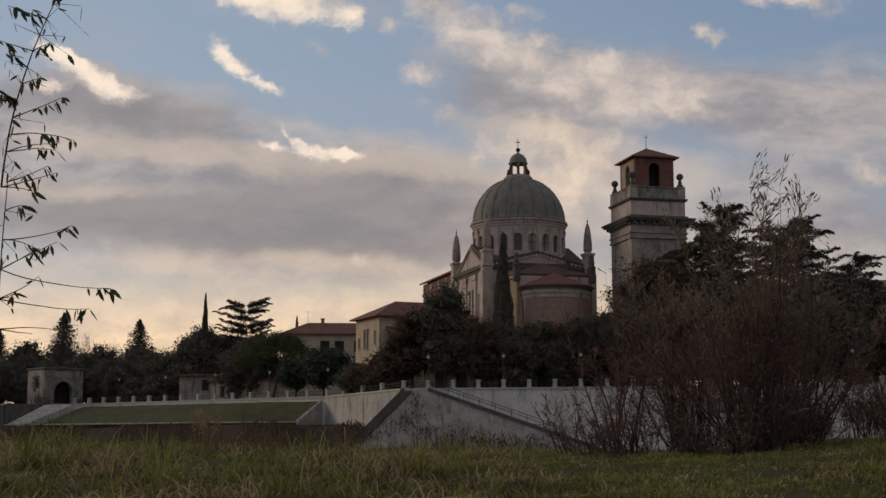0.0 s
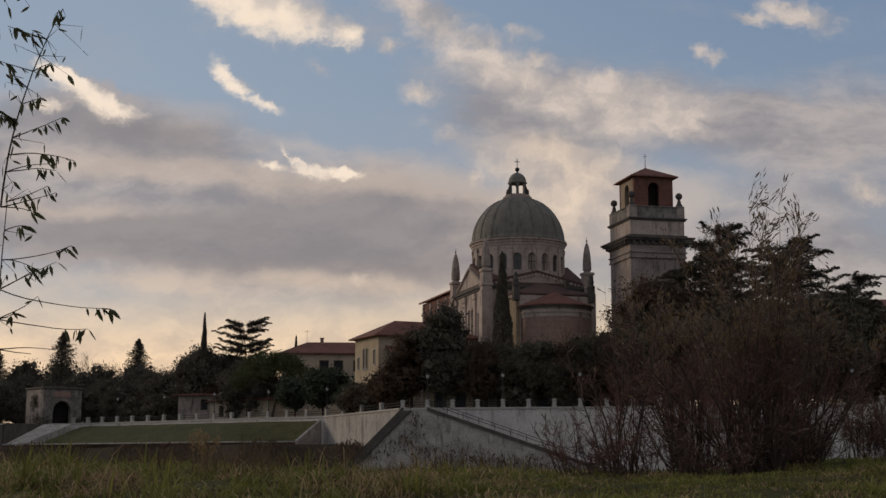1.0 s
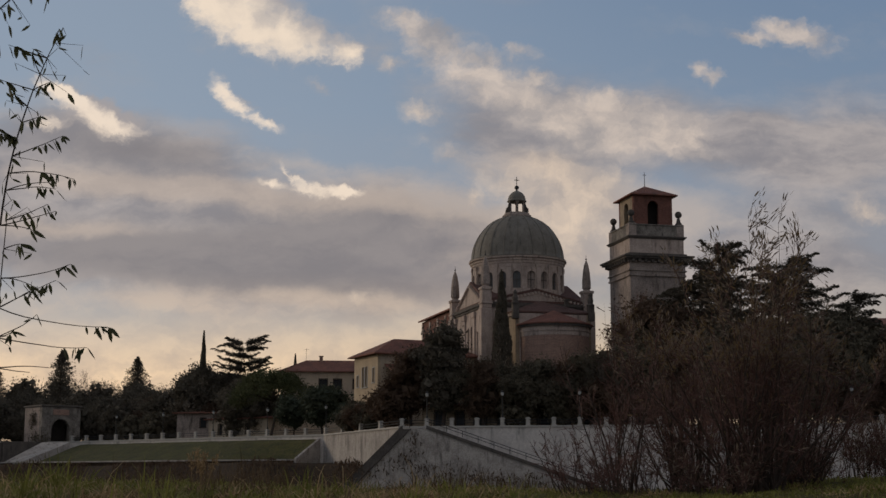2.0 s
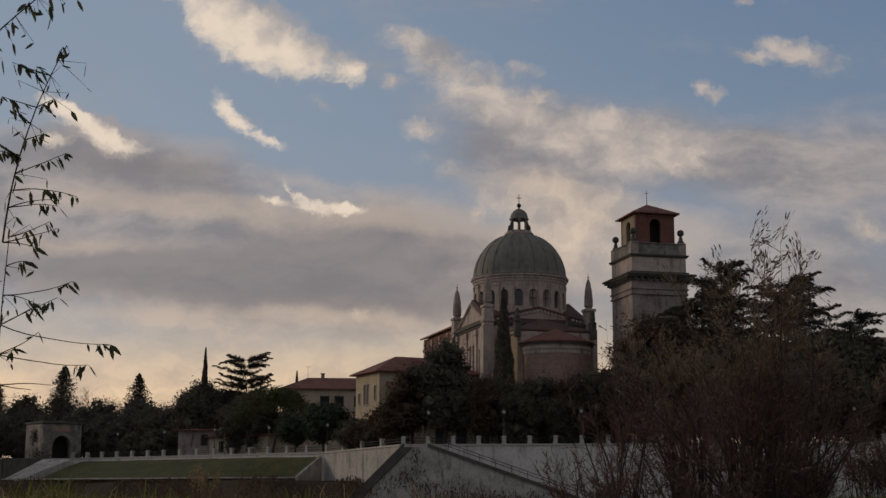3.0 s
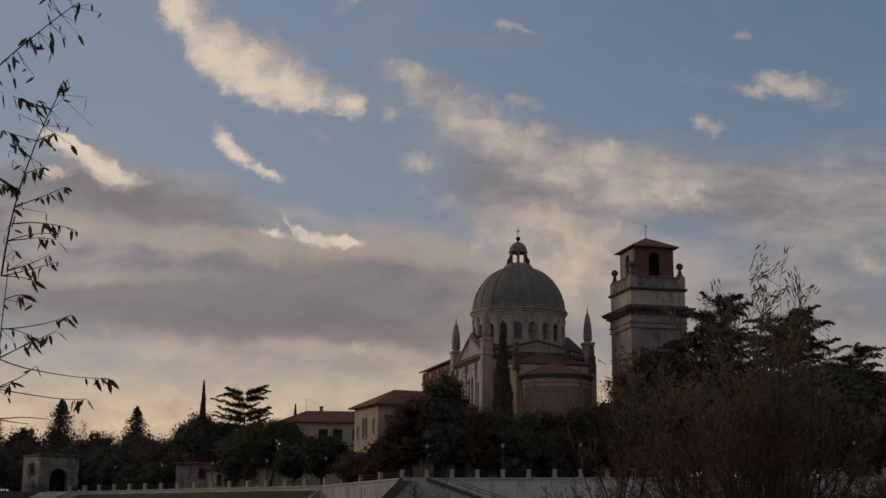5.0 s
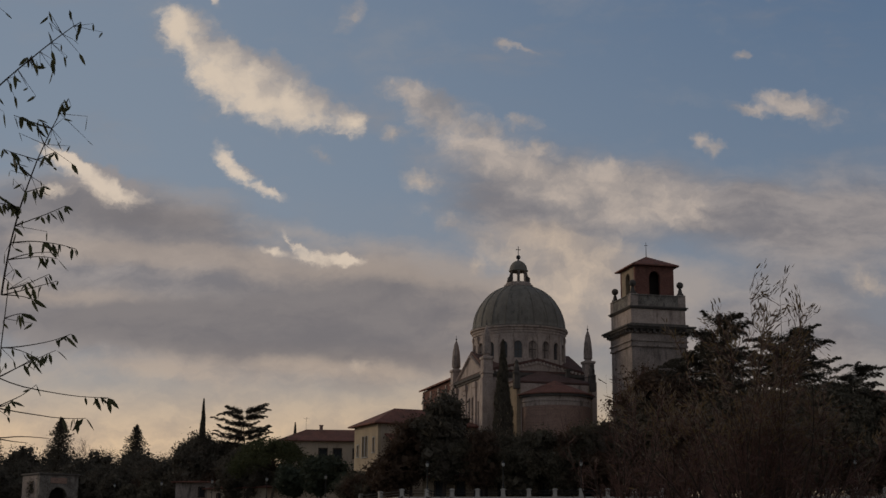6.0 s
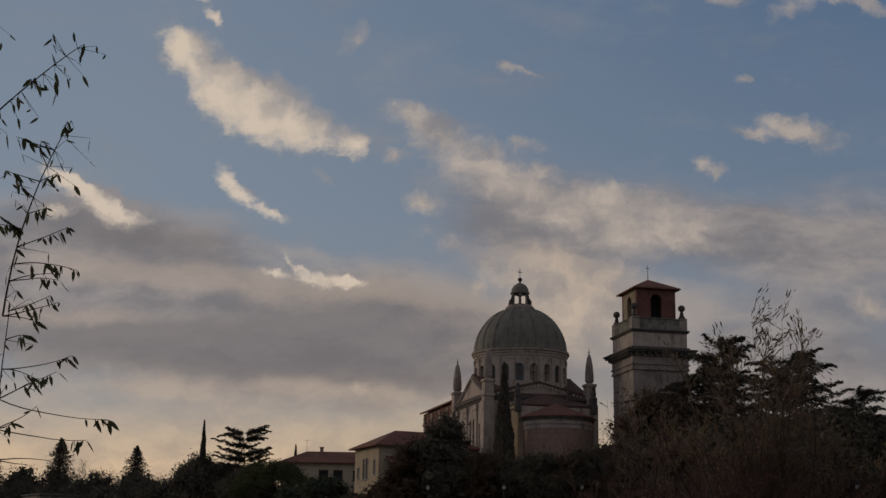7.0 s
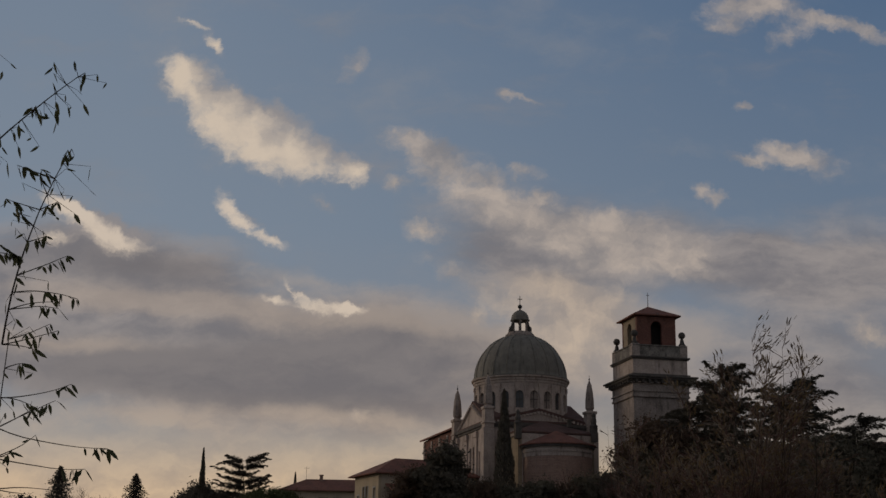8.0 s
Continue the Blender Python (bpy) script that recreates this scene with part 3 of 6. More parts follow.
def build_embankment():
    wall = thing("embankment_wall", label="tall limewashed river wall with pale stone coping", category="wall", kind="structure")
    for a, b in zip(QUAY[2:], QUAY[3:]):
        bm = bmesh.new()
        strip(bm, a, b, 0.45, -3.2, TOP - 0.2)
        # the first segment is darker and greyer than the rest
        part("wall_face", bm, QUAY_GREYER if a == QUAY[2] else QUAY_WHITE, wall)
        bm = bmesh.new()
        strip(bm, a, b, 0.62, TOP - 0.196, TOP + 0.06)
        part("coping", bm, STONE_PALE, wall)
    for a, b in zip(QUAY[:2], QUAY[1:3]):
        bm = bmesh.new()
        strip(bm, a, b, 0.45, -3.2, TOP - 0.25)
        part("upper_kerb", bm, QUAY_WHITE, wall)
        bm = bmesh.new()
        strip(bm, a, b, 0.6, TOP - 0.246, TOP + 0.06)
        part("coping", bm, STONE_PALE, wall)
    # grass slope below the promenade, with its footing wall
    x0, y0, x1, y1 = -74.0, quay_y(-74.0), -21.0, quay_y(-21.0)
    bm = bmesh.new()
    n = 24
    rows = []
    for j, (off, z) in enumerate(((0.0, 8.55), (-3.0, 7.75), (-7.0, 6.3), (-11.5, 4.75), (-12.4, 4.6))):
        rows.append([bm.verts.new((x0 + (x1 - x0) * i / n + off * 0.55 * (1 - 0.45 * ease((i - 17) / 7)), y0 + (y1 - y0) * i / n + off * 0.85 * (1 - 0.45 * ease((i - 17) / 7)),
                                   z + 0.12 * noise.noise((i * 0.7, j * 1.3, 5)))) for i in range(n + 1)])
    for p, q in zip(rows, rows[1:]):
        for i in range(n):
            bm.faces.new((p[i], p[i + 1], q[i + 1], q[i]))
    slope = part("bank_slope", bm, TURF)
    tagged(slope, "mown green grass slope below the promenade", "grass bank", kind="structure")
    foot = thing("footing_wall", label="dark brown masonry wall at the foot of the slope", category="wall", kind="structure")
    for a, b in (((-112.0, 295.5), (-82.0, 274.0)), ((-82.0, 274.0), (-43.8, 243.2)), ((-43.8, 243.2), (-34.2, 236.6)), ((-34.2, 236.6), (-25.0, 232.7))):
        bm = bmesh.new()
        strip(bm, a, b, 0.5, -3.2, 4.55)
        part("wall_face", bm, EARTH, foot)
        bm = bmesh.new()
        strip(bm, a, b, 0.75, 4.554, 4.8)
        part("coping", bm, QUAY_STAINED, foot)
    # short limewashed wall that closes the slope
    bm = bmesh.new()
    hull(bm, [(-20.95, 239.0, 8.9), (-24.85, 232.6, 4.95), (-24.45, 232.5, 4.95), (-20.55, 238.9, 8.9)],
         [(-20.95, 239.0, -3.2), (-24.85, 232.6, -3.2), (-24.45, 232.5, -3.2), (-20.55, 238.9, -3.2)])
    part("flank_wall", bm, QUAY_STAINED, wall)
    # paved slipway beside the gate
    bm = bmesh.new()
    hull(bm, [(-82.5, 284.4, 8.9), (-77.0, 285.0, 8.9), (-83.3, 274.2, 4.85), (-88.0, 277.8, 4.85)],
         [(-82.5, 284.4, -3.0), (-77.0, 285.0, -3.0), (-83.3, 274.2, -3.0), (-88.0, 277.8, -3.0)])
    tagged(part("slipway", bm, QUAY_STAINED), "worn pale paved slipway beside the old gate", "ramp", kind="structure")
    bm = bmesh.new()
    strip(bm, (-130.0, 292.0), (-88.8, 278.4), 0.5, -3.0, 8.7)
    strip(bm, (-88.8, 278.3), (-82.9, 285.3), 0.4, -3.0, 9.0)
    tagged(part("bastion_wall", bm, STONE_DARK), "dark old masonry wall beside the gate", "wall", kind="structure")


build_embankment()


def build_bank():
    """Bare river earth heaped against the foot of the walls."""
    xs = [-150 + 4 * i for i in range(73)]
    verts = []
    for off, lift in ((0.3, 1.0), (-5, 0.92), (-10, 0.62), (-17, 0.3), (-25, -0.05)):
        for x in xs:
            top = 7.2 - 4.6 * ease((x + 15) / 8)
            y = quay_y(x) - (14.5 * ease((-16 - x) / 14)) + off
            verts.append((x, y, -2.9 + top * lift + 0.35 * noise.noise((x * 0.21, off * 0.3, 1.0)) + 0.2 * noise.noise((x * 0.6, off, 4.0))))
    k = len(xs)
    faces = [(j * k + i, j * k + i + 1, (j + 1) * k + i + 1, (j + 1) * k + i) for j in range(4) for i in range(k - 1)]
    me = arrays_mesh("river_bank", verts, faces, EARTH)
    me.shade_smooth()
    tagged(new("river_bank", me), "bare brown river earth below the walls", "bank", kind="structure")


build_bank()


def build_stairs():
    """A double stair that leaves a landing in the quay wall and goes down both ways."""
    ob = thing("river_stairs", label="double concrete river stair against the embankment wall", category="stairs", kind="structure")
    d = Vector((65.8, -15.0, 0)).normalized()
    out = Vector((d.y, -d.x, 0))
    o = Vector((-5.0, 201.4, 0)) + out * 0.5
    at = lambda s, f, z: tuple(o + d * s + out * f + Vector((0, 0, z)))
    bm = bmesh.new()
    poly = [(-12.0, -3.2), (38.0, -3.2), (3.8, 8.6), (0.2, 8.6)]
    hull(bm, [at(s, 3.4, z) for s, z in poly], [at(s, 0, z) for s, z in poly])
    part("stair_body", bm, QUAY_STAINED, ob, "rain-streaked grey concrete stair body")
    for sgn, s0, s1, count in ((1, 3.8, 38.0, 66), (-1, 0.2, -12.0, 64)):
        bm = bmesh.new()
        for i in range(count):
            a, b = s0 + (s1 - s0) * i / count, s0 + (s1 - s0) * (i + 1) / count
            z = 8.6 - 11.8 * i / count
            hull(bm, [at(a, 0.3, z - 0.3), at(b, 0.3, z - 0.3), at(b, 3.2, z - 0.3), at(a, 3.2, z - 0.3)],
                 [at(a, 0.3, z + 0.02), at(b, 0.3, z + 0.02), at(b, 3.2, z + 0.02), at(a, 3.2, z + 0.02)])
        part("flight", bm, PAVING, ob, "flight of worn steps")
        bm = bmesh.new()
        lo, hi = (s1, -3.2), (s0, 8.6)
        hull(bm, [at(lo[0], 3.0, lo[1]), at(hi[0], 3.0, hi[1]), at(hi[0], 3.6, hi[1]), at(lo[0], 3.6, lo[1])],
             [at(lo[0], 3.0, lo[1] + 0.5), at(hi[0], 3.0, hi[1] + 0.5), at(hi[0], 3.6, hi[1] + 0.5), at(lo[0], 3.6, lo[1] + 0.5)])
        # left flight: extra dark band along the face, standing for its dark steps
        if sgn < 0:
            hull(bm, [at(lo[0] - 0.2, 3.41, lo[1]), at(hi[0] - 0.2, 3.41, hi[1]), at(hi[0] - 0.2, 3.8, hi[1]), at(lo[0] - 0.2, 3.8, lo[1])],
                 [at(lo[0] + 1.3, 3.41, lo[1]), at(hi[0] + 1.3, 3.41, hi[1]), at(hi[0] + 1.3, 3.8, hi[1]), at(lo[0] + 1.3, 3.8, lo[1])])
        part("stringer", bm, STONE_DARK, ob, "dark stone stringer")
        if sgn > 0:
            for i in range(15):
                s = s0 + (s1 - s0) * (i + 0.3) / 15
                z = 8.6 - 11.8 * (i + 0.3) / 15
                bm = bmesh.new()
                tube(bm, [at(s, 3.3, z + 0.6), at(s, 3.3, z + 1.5)], [0.05, 0.05], 6)
                part("rail_post", bm, IRON, ob)
            for h in (1.1, 1.5):
                bm = bmesh.new()
                tube(bm, [at(s0, 3.3, 8.6 + h), at(s1, 3.3, -3.2 + h)], [0.045, 0.045], 6)
                part("handrail", bm, IRON, ob)


build_stairs()


def build_parapet():
    """Stone posts along the promenade with two iron rails between them."""
    ob = thing("parapet", label="promenade parapet of pale stone posts and iron rails", category="parapet", kind="structure")
    post = bmesh.new()
    box(post, -0.34, 0.34, -0.34, 0.34, 0, 0.14, 0.03)
    box(post, -0.27, 0.27, -0.27, 0.27, 0.14, 0.92, 0.03)
    box(post, -0.35, 0.35, -0.35, 0.35, 0.92, 1.08, 0.04)
    box(post, -0.24, 0.24, -0.24, 0.24, 1.08, 1.18, 0.03)
    post = as_mesh(post, "post", STONE_PALE)
    spots = []
    for (xa, ya), (xb, yb), k in zip(QUAY[1:], QUAY[2:6], (15, 4, 0, 0)):
        length = math.hypot(xb - xa, yb - ya)
        k = k or round(length / 3.65)
        turn = math.degrees(math.atan2(yb - ya, xb - xa))
        spots += [(xa + (xb - xa) * i / k, ya + (yb - ya) * i / k, turn) for i in range(k)]
    for i, (x, y, turn) in enumerate(spots):
        p = new("post", post)
        p.parent = ob
        p.matrix_basis = pose(x, y, TOP + 0.06, 0, 0, turn)
        if i + 1 < len(spots):
            x2, y2, _ = spots[i + 1]
            for h in (0.45, 0.85):
                bm = bmesh.new()
                tube(bm, [(x, y, TOP + 0.06 + h), (x2, y2, TOP + 0.06 + h)], [0.045, 0.045], 5)
                part("rail", bm, IRON, ob)
    return spots


POSTS = build_parapet()


def street_lamp():
    ob = thing("street_lamp", label="slender dark iron promenade lamp with small pale lantern", category="street lamp", group="promenade lamps")
    bm = bmesh.new()
    lathe(bm, [(0.16, 0), (0.16, 0.25), (0.09, 0.4), (0.06, 1.2), (0.05, 3.0), (0.07, 3.05), (0.04, 3.15)], 10)
    part("pole", bm, IRON, ob)
    bm = bmesh.new()
    lathe(bm, [(0.10, 3.15), (0.20, 3.25), (0.24, 3.6), (0.22, 3.62)], 8)
    part("lantern", bm, GLASS_MILK, ob, "milky glass lantern")
    bm = bmesh.new()
    lathe(bm, [(0.28, 3.62), (0.14, 3.8), (0.03, 3.95)], 8)
    part("cap", bm, IRON, ob)
    return ob


GLASS_MILK = material("milky_lamp_glass", (0.45, 0.45, 0.44), (0.38, 0.38, 0.37), 3.0, 0.3, 0.05, spec=0.5)
lamp_post = street_lamp()
lamp_at = [POSTS[min(range(len(POSTS)), key=lambda i: abs(POSTS[i][0] / POSTS[i][1] - q))] for q in
           (-0.2360, -0.2014, -0.1650, -0.1247, -0.0796, -0.0112, 0.0439, 0.0957, 0.2967)]
for i, (x, y, turn) in enumerate(lamp_at):
    m = pose(x, y, TOP + 1.24, 0, 0, turn)
    if i:
        copy_thing(lamp_post, m)
    else:
        lamp_post.matrix_basis = m


# ---- church ----
def obelisk(parent, x, y, z, base_z):
    """A pedestal with a slender spire, ball and spike."""
    bm = bmesh.new()
    box(bm, x - 0.82, x + 0.82, y - 0.82, y + 0.82, base_z, z - 0.5, 0.08)
    box(bm, x - 0.98, x + 0.98, y - 0.98, y + 0.98, z - 2.9, z - 2.6, 0.06)
    box(bm, x - 0.98, x + 0.98, y - 0.98, y + 0.98, z - 0.5, z, 0.08)
    pin = part("pedestal", bm, PLASTER_PALE, parent, "square stone pedestal")
    bm = bmesh.new()
    lathe(bm, [(0.62, z), (0.62, z + 0.3), (0.82, z + 0.5), (0.80, z + 1.6), (0.66, z + 3.2), (0.42, z + 4.5), (0.15, z + 5.2), (0.05, z + 5.4)], 8, x, y)
    part("spire", bm, PLASTER_TOWER, pin, "weathered tapered stone spire")
    bm = bmesh.new()
    lathe(bm, [(0.03, z + 5.4), (0.14, z + 5.5), (0.16, z + 5.62), (0.04, z + 5.75), (0.03, z + 6.3)], 8, x, y)
    part("finial", bm, IRON, pin)


def build_church():
    ob = thing("domed_church", (13.75, 240.0, 0.0), 15.7, "large Renaissance church of pale stone with a leaded dome", "church")
    A = 9.3
    # crossing block, with tall paired windows in its faces
    pair = [(-1.55, -0.35, 19.5, 27.6, True), (0.35, 1.55, 19.5, 27.6, True)]
    shift = lambda table, k: [(a + k, b + k, c, d, e) for a, b, c, d, e in table]
    bm = bmesh.new()
    pierced(bm, -A, A, 9.0, 30.6, [], lambda s, d, z: (s, -A + d, z), 0.8)
    part("wall", bm, PLASTER_PALE, ob)
    bm = bmesh.new()
    pierced(bm, -A + 0.8, A - 0.8, 9.0, 30.6, shift(pair, -0.5) + [(-5.6, -4.5, 22, 26.5, False)], lambda s, d, z: (-A + d, s, z), 0.8)
    part("wall", bm, PLASTER_PALE, ob)
    bm = bmesh.new()
    pierced(bm, -A + 0.8, A - 0.8, 9.0, 30.6, [], lambda s, d, z: (A - d, s, z), 0.8)
    part("wall", bm, PLASTER_PALE, ob)
    bm = bmesh.new()
    box(bm, -A + 0.83, -A + 0.95, -3.0, 2.0, 18.5, 28.5)
    box(bm, -A + 0.83, -A + 0.95, -6.0, -4.0, 21.5, 27)
    part("window_pane", bm, WINDOW_DARK, ob, "dark leaded window")
    # pilasters on the flank
    for y in (-8.4, -3.4, 2.4, 8.0):
        bm = bmesh.new()
        box(bm, -A - 0.28, -A + 0.004, y - 0.55, y + 0.55, 9, 30.0, 0.03)
        box(bm, -A - 0.45, -A + 0.004, y - 0.75, y + 0.75, 29.0, 30.0, 0.05)
        part("pilaster", bm, PLASTER_PALE, ob)
    # cornice, pediments and crossed roofs
    bm = bmesh.new()
    box(bm, -A - 0.5, A + 0.5, -A - 0.5, A + 0.5, 30.6, 31.1)
    box(bm, -A - 0.25, A + 0.25, -A - 0.25, A + 0.25, 30.2, 30.6)
    part("cornice", bm, STONE_DARK, ob, "projecting dark stone cornice")
    for along, rise in (("x", 4.3), ("y", 2.3)):
        bm = bmesh.new()
        gable_roof(bm, -A + 0.6, A - 0.6, -A + 0.6, A - 0.6, 31.0, rise, along, 0.7, 0.45)
        part("roof", bm, TILES_OLD, ob, "low sooty tiled gable roof")
        for k in (-1, 1):
            bm = bmesh.new()
            q = A - 0.15
            tri = [(-A + 0.8, 31.1), (A - 0.8, 31.1), (0, 30.9 + rise)]
            if along == "x":
                hull(bm, [(k * q, s, z) for s, z in tri], [(k * (q - 0.6), s, z) for s, z in tri])
            else:
                hull(bm, [(s, k * q, z) for s, z in tri], [(s, k * (q - 0.6), z) for s, z in tri])
            part("pediment", bm, PLASTER_PALE, ob)
    # dentils under the front pediment's slope
    for i in range(26):
        s = -A + 1.2 + (2 * A - 2.4) * i / 25
        z = 31.0 + 4.3 * (1 - abs(s) / (A + 0.1)) - 0.55
        w = 31.0 + 2.3 * (1 - abs(s) / (A + 0.1)) - 0.45
        part("dentil", box(bmesh.new(), s - 0.16, s + 0.16, -A - 0.25, -A + 0.2, w, w + 0.4), PLASTER_PALE, ob)
        part("dentil", box(bmesh.new(), -A - 0.25, -A + 0.2, s - 0.16, s + 0.16, z, z + 0.4), PLASTER_PALE, ob)
    for x, y in ((-A, -A), (A, -A), (-A, A), (A, A)):
        obelisk(ob, x * 0.985, y * 0.985, 33.6, 30.0)
    # corner piers under the pinnacles
    for x, y in ((-A, -A), (A, -A), (-A, A), (A, A)):
        bm = bmesh.new()
        box(bm, x - 0.95, x + 0.95, y - 0.95, y + 0.95, 9, 29.95, 0.08)
        part("corner_pier", bm, PLASTER_PALE, ob)
    # drum with arched windows
    R = 8.05
    before = set(bpy.data.objects)
    around = lambda r: (lambda s, d, z: ((r - d) * math.cos(s), (r - d) * math.sin(s), z))
    step = 2 * math.pi / 20
    drum = part("drum", pierced(bmesh.new(), 0, 2 * math.pi, 33.0, 39.5, [((i + 0.5) * step + 0.12 - 0.085, (i + 0.5) * step + 0.12 + 0.085, 35.1, 38.1, False) for i in range(20)],
                                around(R), 0.45, 80), PLASTER_PALE, ob, "round drum of pale stone with arched windows")
    for i in range(20):
        c = (i + 0.5) * step + 0.12
        bm = bmesh.new()
        for j in range(7):  # arch ring of each window
            a0, a1 = math.pi * j / 7, math.pi * (j + 1) / 7
            q = lambda a, r, dd: around(R)(c + r * math.cos(a) / R, dd, 37.4 + r * math.sin(a))
            hull(bm, [q(a0, 0.68, -0.1), q(a1, 0.68, -0.1), q(a1, 1.02, -0.1), q(a0, 1.02, -0.1)],
                 [q(a0, 0.68, 0.2), q(a1, 0.68, 0.2), q(a1, 1.02, 0.2), q(a0, 1.02, 0.2)])
        bmesh.ops.remove_doubles(bm, verts=bm.verts, dist=1e-4)
        part("window_arch", bm, PLASTER_PALE, drum)
        bm = bmesh.new()
        pierced(bm, c - 0.11, c + 0.11, 34.9, 38.3, [], around(R - 0.3), 0.08)
        blind = i % 5 in (0, 4)
        part("window_pane", bm, PLASTER_TOWER if blind else GLASS_DUSTY, drum, "blind niche" if blind else "dark arched window")
        bm = bmesh.new()
        pierced(bm, c - 0.008, c + 0.008, 35.1, 38.1, [], around(R - 0.2), 0.1)
        pierced(bm, c - 0.085, c + 0.085, 36.5, 36.65, [], around(R - 0.2), 0.1)
        part("mullion", bm, STONE_DARK, drum)
        p = i * step + 0.12
        bm = bmesh.new()
        pierced(bm, p - 0.05, p + 0.05, 33.6, 39.3, [], around(R + 0.2), 0.25)
        pierced(bm, p - 0.065, p + 0.065, 38.8, 39.3, [], around(R + 0.3), 0.36)
        part("pilaster", bm, PLASTER_PALE, drum)
    bm = bmesh.new()
    lathe(bm, [(R + 0.1, 33.0), (R + 0.45, 33.1), (R + 0.45, 33.6), (R + 0.1, 33.75)], 64)
    lathe(bm, [(R - 0.3, 39.5), (R + 0.15, 39.5), (R + 0.2, 39.9), (R + 0.35, 40.0), (R + 0.35, 40.3), (R + 0.62, 40.45), (R + 0.65, 40.7), (R - 0.2, 40.85)], 64)
    part("drum_cornice", bm, PLASTER_PALE, drum)
    # dome with ribs
    bm = bmesh.new()
    prof = []
    for i in range(17):
        a = math.pi / 2 * i / 16 * 0.935
        prof.append((8.18 * math.cos(a) ** 0.96, 40.9 + 8.25 * math.sin(a)))
    lathe(bm, [(8.5, 40.7), (8.55, 40.95), (8.18, 41.0)] + prof[1:], 64)
    dome = part("dome", bm, LEAD, ob, "grey-green weathered lead dome", True)
    for k in range(20):
        bm = bmesh.new()
        t = k * step
        tube(bm, [(r * math.cos(t) * 1.003, r * math.sin(t) * 1.003, z) for r, z in prof], [0.10] * len(prof), 4)
        part("rib", bm, LEAD, dome)
    # lantern
    lan = thing("lantern", (0, 0, 0))
    lan.parent = ob
    bm = bmesh.new()
    lathe(bm, [(2.6, 47.2), (2.6, 48.5), (2.3, 48.6), (2.25, 48.9), (1.9, 49.0)], 24)
    part("lantern_base", bm, PLASTER_TOWER, lan)
    for k in range(6):
        t = 2 * math.pi * k / 6 - radians(105.7)
        x, y = 1.35 * math.cos(t), 1.35 * math.sin(t)
        bm = bmesh.new()
        lathe(bm, [(0.26, 48.9), (0.26, 49.1), (0.2, 49.2), (0.19, 50.7), (0.28, 50.85), (0.28, 51.0)], 8, x, y)
        part("column", bm, PLASTER_TOWER, lan)
        bm = bmesh.new()  # scrolled buttress
        c, s = math.cos(t), math.sin(t)
        side = Vector((-s, c, 0)) * 0.12
        curve = [(1.5, 49.0), (2.3, 49.0), (2.25, 49.7), (1.9, 50.0), (1.65, 50.8), (1.5, 50.8)]
        hull(bm, [tuple(Vector((r * c, r * s, z)) - side) for r, z in curve], [tuple(Vector((r * c, r * s, z)) + side) for r, z in curve])
        part("buttress", bm, STONE_DARK, lan)
    bm = bmesh.new()
    lathe(bm, [(1.5, 51.0), (1.7, 51.05), (1.75, 51.25), (1.6, 51.3), (1.58, 51.6), (1.45, 52.1), (1.1, 52.6), (0.6, 52.95), (0.25, 53.1)], 24)
    part("lantern_cap", bm, LEAD, lan, "small lead cupola", True)
    bm = bmesh.new()
    lathe(bm, [(0.2, 53.05), (0.14, 53.3), (0.36, 53.5), (0.42, 53.75), (0.3, 54.0), (0.08, 54.1), (0.06, 54.2)], 12)
    part("ball", bm, IRON, lan)
    bm = bmesh.new()
    box(bm, -0.05, 0.05, -0.05, 0.05, 54.15, 55.7)
    box(bm, -0.45, 0.45, -0.045, 0.045, 55.05, 55.17)
    part("cross", bm, IRON, lan)
    # the whole rotunda sits a little low on the crossing
    for o in set(bpy.data.objects) - before:
        if o.parent == ob:
            o.location = (-0.25, 0.0, -1.15)
    lan.location = (-0.3, 0.0, -0.5)
    # choir in front of the crossing
    W, Y0, Y1 = 6.6, -17.2, -9.3
    for k in (-1, 1):
        bm = bmesh.new()
        openings = [(2.6, 3.9, 19.5, 25.5, True)] if k < 0 else []
        pierced(bm, 0, Y1 - Y0, 9, 28.4, openings, lambda s, d, z, k=k: (k * (W - d), Y0 + s, z), 0.7)
        part("choir_wall", bm, PLASTER_OCHRE_DULL, ob, "warm plastered choir wall")
        bm = bmesh.new()
        box(bm, min(k * W, k * (W + 0.35)), max(k * W, k * (W + 0.35)), Y0 - 0.3, Y1, 28.0, 28.5)
        part("choir_cornice", bm, PLASTER_PALE, ob)
        bm = bmesh.new()
        box(bm, k * W - 0.5, k * W + 0.5, Y0 - 0.5, Y0 + 0.5, 27.4, 29.8, 0.05)
        lathe(bm, [(0.65, 29.8), (0.7, 30.1), (0.45, 30.3), (0.5, 30.9), (0.3, 31.5), (0.36, 31.8), (0.1, 32.2)], 10, k * W, Y0)
        part("urn", bm, STONE_DARK, ob, "weathered stone urn")
    bm = bmesh.new()
    pierced(bm, -W + 0.7, W - 0.7, 9, 28.4, [], lambda s, d, z: (s, Y0 + d, z), 0.6)
    part("choir_end_wall", bm, PLASTER_PALE, ob)
    bm = bmesh.new()
    hip_roof(bm, -W, W, Y0 + 0.4, Y1 + 6.5, 28.5, 2.9, 0.5, 0.25)
    part("choir_roof", bm, TILES_OLD, ob, "low sooty tiled choir roof")
    bm = bmesh.new()
    pierced(bm, -0.03, 0.55, 29.9, 31.0, [], lambda s, d, z: (2.8 + s, Y0 + 1.6 + d, z), 0.7)
    box(bm, 2.6, 3.6, Y0 + 1.4, Y0 + 2.5, 31.0, 31.2)
    part("chimney", bm, STONE_DARK, ob)
    # apse
    r = 5.75
